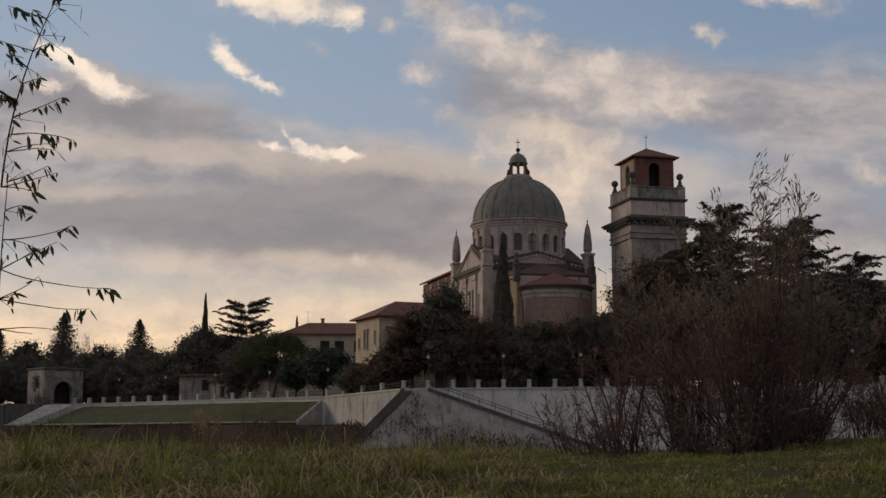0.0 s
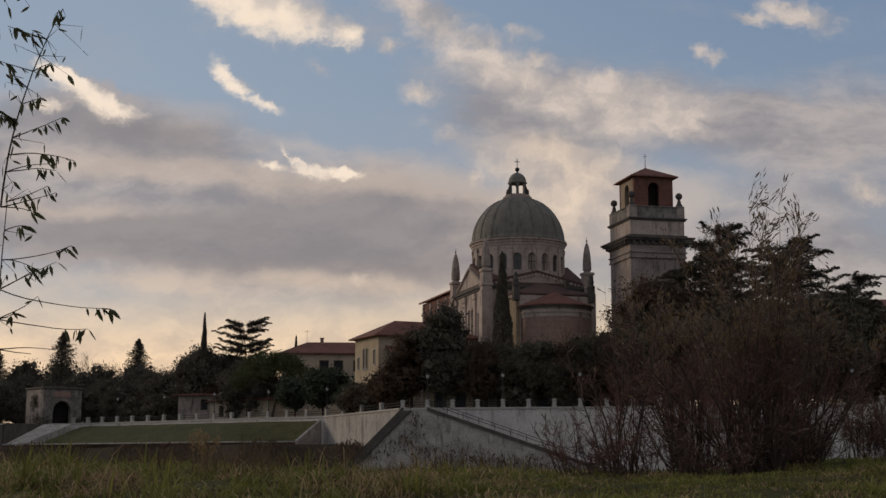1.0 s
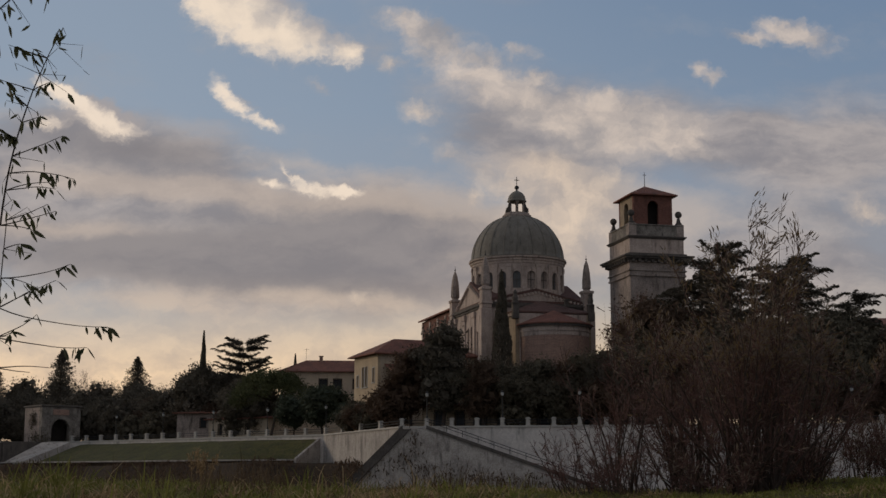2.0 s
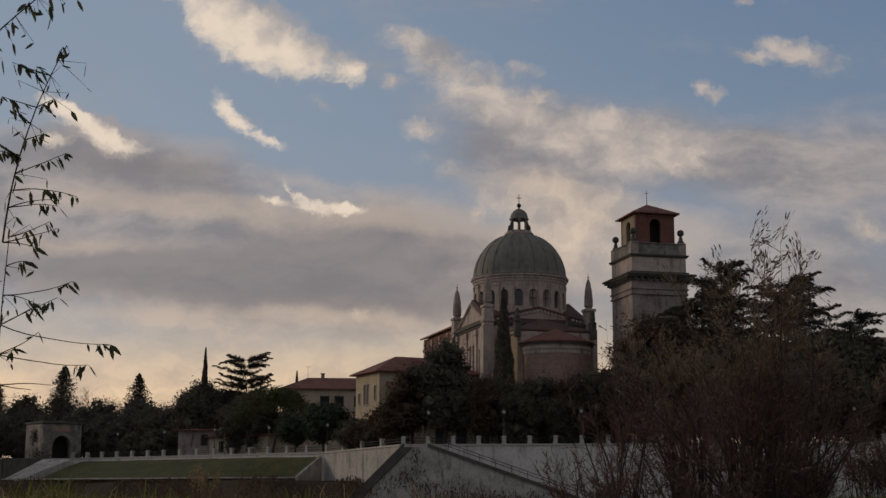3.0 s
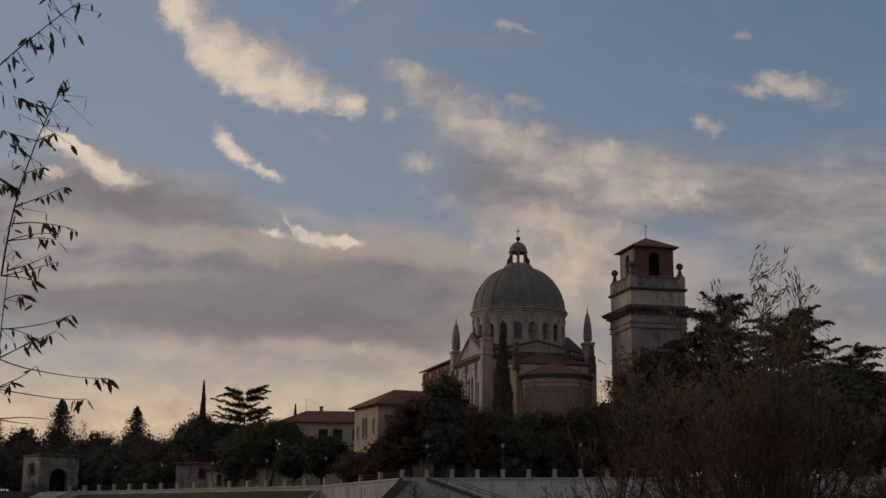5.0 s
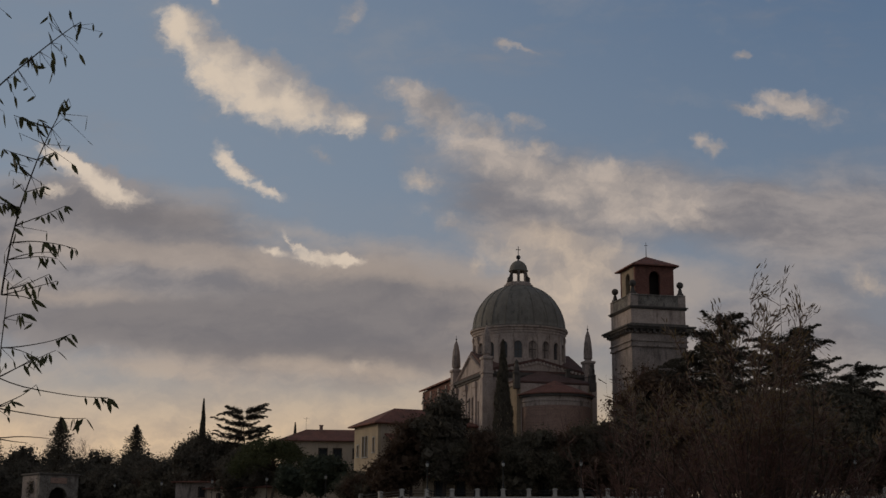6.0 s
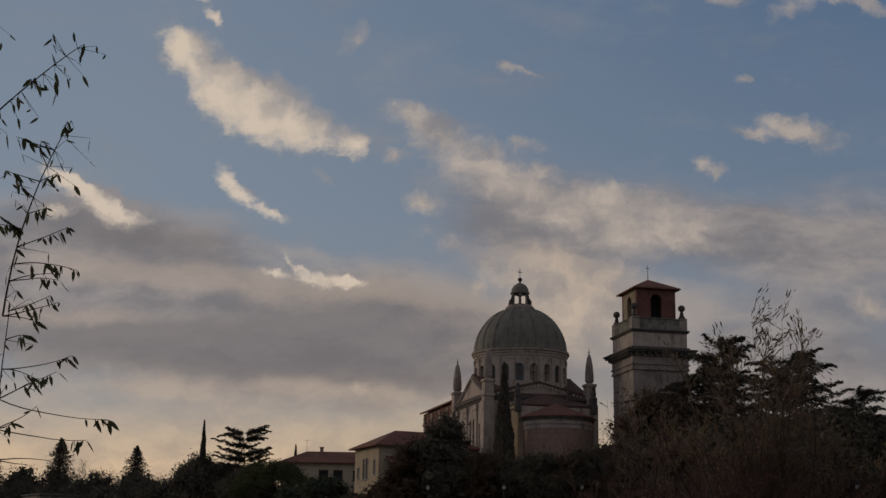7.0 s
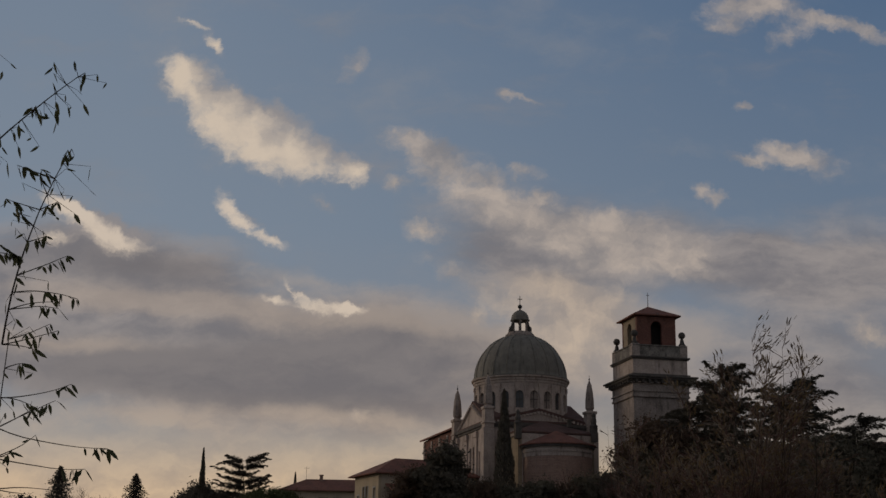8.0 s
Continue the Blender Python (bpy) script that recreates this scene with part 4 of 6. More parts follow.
    place = lambda s, d, z: ((r - d) * math.cos(s), Y0 - 0.1 + (r - d) * math.sin(s), z)
    bm = bmesh.new()
    pierced(bm, math.pi, 2 * math.pi, 9, 24.4, [], place, 0.6, 40)
    apse = part("apse_wall", bm, BRICK_BROWN, ob, "curved brown brick apse wall")
    bm = bmesh.new()
    pierced(bm, math.pi, 2 * math.pi, 24.404, 25.9, [], lambda s, d, z: place(s, d - 0.06, z), 0.6, 40)
    pierced(bm, math.pi, 2 * math.pi, 25.1, 25.35, [], lambda s, d, z: place(s, d - 0.2, z), 0.3, 40)
    part("frieze", bm, PLASTER_PALE, apse, "pale stone frieze band")
    bm = bmesh.new()
    pierced(bm, math.pi, 2 * math.pi, 25.904, 26.25, [], lambda s, d, z: place(s, d - 0.45, z), 0.9, 40)
    part("apse_cornice", bm, STONE_DARK, apse)
    bm = bmesh.new()
    ring = [(6.45 * math.cos(math.pi * (1 + i / 24)), Y0 - 0.05 + 6.45 * math.sin(math.pi * (1 + i / 24)), 26.25) for i in range(25)]
    low = [bm.verts.new(p) for p in ring]
    up = [bm.verts.new((x, y, z + 0.18)) for x, y, z in ring]
    tip = bm.verts.new((0, Y0 - 0.05, 29.0))
    for i in range(24):
        bm.faces.new((low[i], low[i + 1], up[i + 1], up[i])), bm.faces.new((up[i], up[i + 1], tip))
    bm.faces.new(low[::-1]), bm.faces.new((low[0], up[0], tip, up[-1], low[-1]))
    part("apse_roof", bm, TILES, apse, "half-cone clay tiled apse roof")
    # nave behind
    N0, N1, H = A + 0.96, 34.0, 32.2
    bm = bmesh.new()
    pierced(bm, 0, N1 - N0, 9, H, [], lambda s, d, z: (-A + 0.5 + d, N0 + s, z), 0.7)
    part("nave_wall", bm, BRICK_RED, ob, "red brick nave wall")
    bm = bmesh.new()
    pierced(bm, 0, N1 - N0, 9, H, [], lambda s, d, z: (A - 0.5 - d, N0 + s, z), 0.7)
    part("nave_wall", bm, BRICK_RED, ob, "red brick nave wall")
    bm = bmesh.new()
    pierced(bm, -A + 1.2, A - 1.2, 9, H, [], lambda s, d, z: (s, N1 - d, z), 0.7)
    part("nave_wall", bm, BRICK_RED, ob, "red brick nave wall")
    for i in range(5):
        bm = bmesh.new()
        y = N0 + 0.8 + 5.5 * i
        box(bm, -A + 0.30, -A + 0.496, y - 0.4, y + 0.4, 9, H - 0.5, 0.03)
        part("nave_buttress", bm, PLASTER_PALE, ob, "pale stone pilaster strip")
    bm = bmesh.new()
    gable_roof(bm, -A + 0.5, A - 0.5, N0, N1, H, 2.6, "y", 0.7, 0.3)
    part("nave_roof", bm, TILES, ob, "clay tiled nave roof")


build_church()


def build_tower():
    ob = thing("bell_tower", (33.9, 223.0, 0.0), 13.0, "square weathered stone bell tower with red brick belfry", "tower")
    h = 4.7

    def ring(bm, half, z0, z1, bev=0.05):
        box(bm, -half, half, -half, half, z0, z1, bev)

    bm = bmesh.new()
    ring(bm, h - 0.1, 9, 36.4)
    shaft = part("shaft", bm, PLASTER_TOWER, ob, "streaked grey stone shaft")
    for sx, sy in ((-1, -1), (1, -1), (-1, 1), (1, 1)):
        bm = bmesh.new()
        box(bm, sx * (h - 0.85) - 0.85, sx * (h - 0.85) + 0.85, sy * (h - 0.85) - 0.85, sy * (h - 0.85) + 0.85, 9, 33.9, 0.05)
        part("corner_pilaster", bm, PLASTER_TOWER, shaft)
    for out, z0, z1 in ((0.22, 33.9, 34.25), (0.1, 34.254, 34.75), (0.3, 34.754, 35.0), (0.12, 35.004, 36.1), (0.35, 36.104, 36.4)):
        bm = bmesh.new()
        ring(bm, h + out, z0, z1, 0.04)
        part("capital_band", bm, PLASTER_TOWER, ob)
    bm = bmesh.new()
    ring(bm, h + 0.55, 36.404, 36.7), ring(bm, h + 1.05, 36.7, 37.0), ring(bm, h + 1.3, 37.0, 37.3), ring(bm, h + 0.35, 37.3, 37.7)
    part("great_cornice", bm, STONE_DARK, ob, "deep sooty projecting cornice")
    for k in range(9):  # brackets under the cornice
        q = -h + 0.3 + (2 * h - 0.6) * k / 8
        part("bracket", box(bmesh.new(), q - 0.2, q + 0.2, -h - 0.9, -h - 0.354, 36.15, 36.696, 0.03), STONE_DARK, ob)
        part("bracket", box(bmesh.new(), -h - 0.9, -h - 0.354, q - 0.2, q + 0.2, 36.15, 36.696, 0.03), STONE_DARK, ob)
    bm = bmesh.new()
    ring(bm, h - 0.02, 37.704, 40.1)
    part("attic", bm, PLASTER_PALE, ob, "paler plastered attic band")
    bm = bmesh.new()
    ring(bm, h + 0.22, 40.1, 40.3), ring(bm, h + 0.38, 40.3, 40.55)
    part("attic_cornice", bm, STONE_DARK, ob)
    for k in (-1, 1):
        bm = bmesh.new()
        box(bm, -h + 0.1, h - 0.1, min(k * h, k * (h - 0.4)), max(k * h, k * (h - 0.4)), 40.55, 42.3, 0.04)
        box(bm, -h + 0.1, h - 0.1, min(k * (h + 0.12), k * (h - 0.5)), max(k * (h + 0.12), k * (h - 0.5)), 42.3, 42.5, 0.03)
        part("terrace_parapet", bm, GATE_STONE, ob, "soot-stained stone parapet")
        bm = bmesh.new()
        box(bm, min(k * h, k * (h - 0.4)), max(k * h, k * (h - 0.4)), -h + 0.51, h - 0.51, 40.55, 42.3, 0.04)
        box(bm, min(k * (h + 0.12), k * (h - 0.5)), max(k * (h + 0.12), k * (h - 0.5)), -h + 0.51, h - 0.51, 42.3, 42.5, 0.03)
        part("terrace_parapet", bm, GATE_STONE, ob, "soot-stained stone parapet")
    for sx in (-1, 1):
        for sy in (-1, 1):
            x, y = sx * (h - 0.58), sy * (h - 0.58)
            bm = bmesh.new()
            box(bm, x - 0.64, x + 0.64, y - 0.64, y + 0.64, 40.55, 42.62, 0.06)
            pier = part("corner_pier", bm, PLASTER_TOWER, ob)
            bm = bmesh.new()
            lathe(bm, [(0.56, 42.62), (0.58, 42.8), (0.36, 43.1), (0.30, 43.5), (0.2, 43.8)] +
                  [(0.58 * math.sin(math.pi * (i + 1) / 9), 44.35 - 0.58 * math.cos(math.pi * (i + 1) / 9)) for i in range(8)], 14, x, y)
            part("ball_finial", bm, STONE_DARK, pier, "stone ball finial", True)
    b = 3.38
    arch = [(b - 0.95, b + 0.95, 42.2, 46.7, True)]
    fronts = (lambda s, d, z: (-b + s, -b + d, z), lambda s, d, z: (-b + s, b - d, z))
    sides = (lambda s, d, z: (-b + d, -b + s, z), lambda s, d, z: (b - d, -b + s, z))
    for f in fronts:
        part("belfry_wall", pierced(bmesh.new(), 0, 2 * b, 40.55, 47.5, arch, f, 0.6), BRICK_RED, ob, "red brick belfry wall with arched opening")
    # the sides' lighter ochre puts light from the left into the colour
    for f in sides:
        part("belfry_wall", pierced(bmesh.new(), 0.604, 2 * b - 0.604, 40.55, 47.5, arch, f, 0.6), PLASTER_OCHRE_DULL, ob, "belfry wall in lighter ochre for the light on it, with arched opening")
    for k in (-1, 1):
        bm = bmesh.new()
        for j in range(9):
            a0, a1 = math.pi * j / 9, math.pi * (j + 1) / 9
            q = lambda a, r, y: (r * math.cos(a), y, 45.75 + r * math.sin(a))
            hull(bm, [q(a0, 0.95, k * b), q(a1, 0.95, k * b), q(a1, 1.3, k * b), q(a0, 1.3, k * b)],
                 [q(a0, 0.95, k * (b + 0.1)), q(a1, 0.95, k * (b + 0.1)), q(a1, 1.3, k * (b + 0.1)), q(a0, 1.3, k * (b + 0.1))])
        part("arch_ring", bm, BRICK_RED, ob)
    # solid dark box added in place of the shade inside the belfry
    bm = bmesh.new()
    box(bm, -1.6, 1.6, -1.6, 1.6, 40.55, 47.2)
    part("belfry_shade_box", bm, SHADOW_ROOM, ob, "dark box for the shade inside the belfry")
    bm = bmesh.new()
    hip_roof(bm, -b, b, -b, b, 47.504, 2.3, 0.75, 0.2)
    part("belfry_roof", bm, TILES, ob, "low pyramid roof of clay tiles")
    bm = bmesh.new()
    tube(bm, [(0, 0, 49.6), (0, 0, 52.3)], [0.07, 0.03], 6)
    box(bm, -0.28, 0.28, -0.03, 0.03, 51.7, 51.78)
    part("lightning_rod", bm, IRON, ob)


build_tower()


# ---- houses ----
def window(parent, place, s, z, w, h, arched=False, frame_mat=None):
    """A recessed pane with a surround, sill and glazing bars, set into an opening that place() maps."""
    bm = bmesh.new()
    pierced(bm, s - w / 2, s + w / 2, z, z + h, [], lambda a, d, c: place(a, d + 0.3, c), 0.05)
    win = part("window", bm, WINDOW_DARK, parent, "dark recessed window")
    fm = frame_mat or STONE_PALE
    bm = bmesh.new()
    for a, b, lo, hi in ((s - w / 2 - 0.18, s - w / 2 - 0.003, z, z + h), (s + w / 2 + 0.003, s + w / 2 + 0.18, z, z + h)):
        pierced(bm, a, b, lo, hi, [], lambda q, d, c: place(q, d - 0.06, c), 0.1)
    if not arched:
        pierced(bm, s - w / 2 - 0.18, s + w / 2 + 0.18, z + h, z + h + 0.2, [], lambda q, d, c: place(q, d - 0.06, c), 0.1)
    part("window_surround", bm, fm, win)
    bm = bmesh.new()
    pierced(bm, s - w / 2 - 0.25, s + w / 2 + 0.25, z - 0.16, z - 0.004, [], lambda q, d, c: place(q, d - 0.16, c), 0.2)
    part("window_sill", bm, fm, win)
    bm = bmesh.new()
    pierced(bm, s - 0.04, s + 0.04, z, z + h, [], lambda q, d, c: place(q, d + 0.24, c), 0.05)
    part("glazing_bar", bm, SHADOW_ROOM, win)


def build_ochre_house():
    ob = thing("ochre_house", (-10.6, 226.0, 0.0), 25.0, "ochre plastered house with paired arched windows and tiled hip roof", "house")
    L, D, H = 18.0, 10.5, 22.0
    left = lambda s, d, z: (d, D - s, z)
    holes = [(3.6, 4.5, 16.8, 20.3, True), (5.0, 5.9, 16.8, 20.3, True), (1.2, 2.0, 17.0, 18.9, False), (8.3, 9.1, 17.4, 19.8, False), (4.0, 5.2, 11.0, 13.4, False)]
    part("wall", pierced(bmesh.new(), 0, D, 9, H, holes, left, 0.5), PLASTER_YELLOW, ob)
    for a, b, lo, hi, arched in holes:
        window(ob, left, (a + b) / 2, lo, b - a, hi - lo, arched)
    bm = bmesh.new()
    tube(bm, [(-0.04, D - 4.75, 16.8), (-0.04, D - 4.75, 19.8)], [0.11, 0.11], 8)
    part("colonnette", bm, STONE_PALE, ob)
    front = lambda s, d, z: (0.5 + s, d, z)
    holes = [(1.6 + 3.4 * i, 2.7 + 3.4 * i, z, z + 2.0, False) for i in range(5) for z in (12.5, 17.0)]
    part("wall", pierced(bmesh.new(), 0, L - 0.5, 9, H, holes, front, 0.5), PLASTER_BEIGE, ob)
    for a, b, lo, hi, arched in holes:
        window(ob, front, (a + b) / 2, lo, b - a, hi - lo)
    bm = bmesh.new()
    box(bm, 0.5, L, D - 0.5, D, 9, H), box(bm, L - 0.5, L, 0.5, D - 0.5, 9, H)
    part("wall", bm, PLASTER_BEIGE, ob)
    bm = bmesh.new()
    hip_roof(bm, 0, L, 0, D, H, 3.2, 0.95, 0.2)
    part("roof", bm, TILES, ob, "weathered clay tile hip roof")
    # lean-to wing towards the river
    wing = lambda s, d, z: (2.0 + s, -3.2 + d, z)
    part("wing_wall", pierced(bmesh.new(), 0, 12, 9, 18.9, [(1.2, 3.6, 12.2, 17.2, True)], wing, 0.4), PLASTER_BEIGE, ob)
    part("wing_wall", pierced(bmesh.new(), 0, 2.79, 9, 18.9, [], lambda s, d, z: (2.0 + d, -2.795 + s, z), 0.4), PLASTER_BEIGE, ob)
    bm = bmesh.new()
    box(bm, 3.0, 6.0, -2.5, -2.4, 12, 17.4)
    part("arched_window", bm, SHADOW_ROOM, ob, "tall dark arched window")
    bm = bmesh.new()
    hull(bm, [(1.2, -4.0, 18.6), (14.6, -4.0, 18.6), (14.6, -0.01, 20.2), (1.2, -0.01, 20.2)], [(1.2, -4.0, 18.85), (14.6, -4.0, 18.85), (14.6, -0.01, 20.45), (1.2, -0.01, 20.45)])
    part("wing_roof", bm, TILES, ob)


build_ochre_house()


def plain_house(at, rz, L, D, H, rise, wall_mat, holes, label, chimney=True, z0=9.0):
    ob = thing("house", at, rz, label, "house")
    front = lambda s, d, z: (s, d, z)
    part("wall", pierced(bmesh.new(), 0, L, z0, H, holes, front, 0.4), wall_mat, ob)
    for a, b, lo, hi, arched in holes:
        window(ob, front, (a + b) / 2, lo, b - a, hi - lo, arched, BARK)
    bm = bmesh.new()
    box(bm, 0, 0.4, 0.404, D, z0, H), box(bm, L - 0.4, L, 0.404, D, z0, H), box(bm, 0.404, L - 0.404, D - 0.4, D, z0, H)
    part("wall", bm, wall_mat, ob)
    bm = bmesh.new()
    hip_roof(bm, 0, L, 0, D, H, rise, 0.8, 0.2)
    part("roof", bm, TILES, ob, "clay tiled hip roof")
    if chimney:
        bm = bmesh.new()
        box(bm, L * 0.35, L * 0.35 + 0.7, D * 0.4, D * 0.4 + 0.7, H + rise * 0.4, H + rise + 0.7, 0.04)
        box(bm, L * 0.35 - 0.12, L * 0.35 + 0.82, D * 0.4 - 0.12, D * 0.4 + 0.82, H + rise + 0.7, H + rise + 0.9, 0.04)
        part("chimney", bm, BRICK_BROWN, ob)
        bm = bmesh.new()
        tube(bm, [(L * 0.22, D * 0.5, H + rise * 0.6), (L * 0.22, D * 0.5, H + rise + 2.6)], [0.04, 0.03], 5)
        tube(bm, [(L * 0.22 - 0.6, D * 0.5, H + rise + 2.3), (L * 0.22 + 0.6, D * 0.5, H + rise + 2.3)], [0.025, 0.025], 4)
        part("aerial", bm, IRON, ob)
    return ob


plain_house((-33.5, 286.0, 0), 3.0, 22, 10, 23.6, 2.9, PLASTER_BEIGE, [(s, s + 1.6, 20.2, 22.1, False) for s in (2.0, 7.9, 10.9, 15.0)],
            "long beige house with clay tiled roof")
plain_house((-54.6, 283.5, 0), -4.0, 8, 6, 14.8, 0.5, PLASTER_TOWER, [(4.9, 6.0, 12.0, 13.8, False)], "small low pale house behind the parapet", False)
plain_house((-48.0, 283.0, 0), -38.0, 17, 5, 13.4, 0.8, PLASTER_BEIGE, [(3.0 + 4 * i, 4.0 + 4 * i, 10.5, 12.4, False) for i in range(3)],
            "low beige garden building behind the parapet", False)
plain_house((96.0, 330.0, 0), 4.0, 30, 12, 38.6, 2.5, PLASTER_BEIGE, [(2 + 4 * i, 3.3 + 4 * i, 34.5, 36.5, False) for i in range(7)],
            "distant beige house on the rise behind trees", False)
plain_house((-3.0, 213.5, 0), -11.0, 34, 3, 12.6, 0.7, PLASTER_OCHRE_DULL, [(2.0 + 3.3 * i, 3.3 + 3.3 * i, 9.8, 11.9, False) for i in range(10)],
            "long low shaded garden building under the trees", False)


def build_gate():
    ob = thing("city_gate", (-83.4, 286.5, 0), 40.0, "old weathered stone city gate with arched passage", "gate")
    L, D, H = 8.6, 8.6, 16.4
    part("wall", pierced(bmesh.new(), 0, L, 8.8, H, [(2.2, 6.2, 8.8, 13.9, True)], lambda s, d, z: (s, d, z), 1.2), GATE_STONE, ob, "mottled grey stone front with arched passage")
    # flank coloured paler than the front to imitate light from the left
    part("wall", pierced(bmesh.new(), 1.204, D, 8.8, H, [(3.0, 4.4, 12.5, 14.5, False)], lambda s, d, z: (d, s, z), 0.8), PLASTER_TOWER, ob, "stained flank, coloured paler for the light on it")
    bm = bmesh.new()
    box(bm, L - 0.8, L, 1.204, D, 8.8, H), box(bm, 0.804, L - 0.804, D - 0.8, D, 8.8, H), box(bm, 0.804, L - 0.804, 1.204, D - 0.804, H - 0.8, H - 0.3)
    part("wall", bm, PLASTER_TOWER, ob)
    bm = bmesh.new()
    for j in range(11):
        a0, a1 = math.pi * j / 11, math.pi * (j + 1) / 11
        q = lambda a, r, y: (4.2 + r * math.cos(a), y, 11.9 + r * math.sin(a))
        hull(bm, [q(a0, 2.0, 0), q(a1, 2.0, 0), q(a1, 2.6, 0), q(a0, 2.6, 0)], [q(a0, 2.0, -0.2), q(a1, 2.0, -0.2), q(a1, 2.6, -0.2), q(a0, 2.6, -0.2)])
    part("arch_ring", bm, GATE_STONE, ob)
    bm = bmesh.new()
    box(bm, 2.4, 6.0, -0.12, -0.004, 14.7, 15.9, 0.03)
    part("tablet", bm, BRICK_BROWN, ob, "reddish stone tablet above the arch")
    bm = bmesh.new()
    box(bm, -0.3, L + 0.3, -0.3, D + 0.3, H + 0.004, H + 0.4, 0.08)
    part("cornice", bm, STONE_DARK, ob)
    # dark sheet added in place of the shade inside the passage
    bm = bmesh.new()
    box(bm, 2.0, 6.4, 2.6, 2.8, 8.8, 14.4)
    part("passage_shade_panel", bm, SHADOW_ROOM, ob, "dark panel for the shade in the passage")
    return ob


GATE = build_gate()


# ---- trees across the river ----
def leaf_cards(rng, centres, size, slim=0.5, along=None, spread=0.5):
    """Small pointed leaf blades (or sprays of needles) at the centres. along: the way in which they mostly point."""
    c = np.asarray(centres)
    k = len(c)
    a = rng.normal(size=(k, 3))
    if along is not None:
        a = np.asarray(along) + spread * a
    a /= np.linalg.norm(a, axis=1, keepdims=True)
    b = np.cross(a, rng.normal(size=(k, 3)))
    b /= np.linalg.norm(b, axis=1, keepdims=True) + 1e-9
    s = size * rng.uniform(0.6, 1.35, (k, 1))
    quad = np.stack([c - a * s * 0.5, c + b * s * slim * 0.5 - a * s * 0.08, c + a * s * 0.5, c - b * s * slim * 0.5 - a * s * 0.08], 1)
    return quad.reshape(-1, 3)


def crown_object(name, verts, mat, parent, label=""):
    k = len(verts) // 4
    ids = np.arange(k * 4).reshape(k, 4)
    ob = new(name, arrays_mesh(name, verts.tolist(), ids.tolist(), mat))
    ob.parent = parent
    return tagged(ob, label)


def limb(rng, start, way, length, bend=0.15, n=5, lift=0.0):
    p, d, out = Vector(start), Vector(way).normalized(), [tuple(start)]
    for _ in range(n):
        d = (d + Vector(rng.normal(size=3)) * bend + Vector((0, 0, lift))).normalized()
        p = p + d * (length / n)
        out.append(tuple(p))
    return out


def broad_tree(seed, h, r, mat, label, base=0.25, squash=0.9, leaf=0.40, count=90, name="evergreen_tree"):
    """Trunk, limbs and a lumpy crown of leaf clumps with gaps."""
    rng = np.random.default_rng(seed)
    ob = thing(name, label=label, category="tree")
    bm = bmesh.new()
    stem = limb(rng, (0, 0, -0.3), (0, 0, 1), h * 0.62, 0.06, 6)
    tube(bm, stem, [h * 0.022 * (1 - 0.11 * i) for i in range(7)], 7)
    clumps = []
    for i in range(count):
        t = rng.uniform(0, 2 * math.pi)
        z = rng.uniform(-1, 1)
        q = math.sqrt(1 - z * z) * rng.uniform(0.55, 1.0) * (1 + 0.22 * math.sin(3 * t + seed) + 0.12 * math.sin(5 * t + 2 * z))
        clumps.append((r * q * math.cos(t), r * q * math.sin(t), h * (base + (1 - base) * 0.5 * (1 + z * squash * rng.uniform(0.75, 1.08)))))
    for c in clumps[:: 5]:
        s = stem[int(rng.integers(2, 6))]
        tube(bm, [s, tuple((Vector(s) + Vector(c)) / 2 + Vector((0, 0, -0.2))), c], [h * 0.010, h * 0.006, h * 0.002], 5)
    part("trunk", bm, BARK, ob)
    pts, cores = [], []
    for c in clumps:
        inner = np.array((c[0] * 0.72, c[1] * 0.72, h * 0.5 * (1 + base) + 0.8 * (c[2] - h * 0.5 * (1 + base))))
        cores.append(inner + rng.normal(size=(15, 3)) * (r * 0.14, r * 0.13, r * 0.10))
        k = int(rng.integers(58, 100))
        pts.append(np.asarray(c) + rng.normal(size=(k, 3)) * (r * 0.17, r * 0.17, r * 0.11))
    crown_object("crown", np.concatenate([leaf_cards(rng, np.concatenate(pts), leaf, 0.6), leaf_cards(rng, np.concatenate(cores), leaf * 3.4, 0.8)]), mat, ob)
    return ob


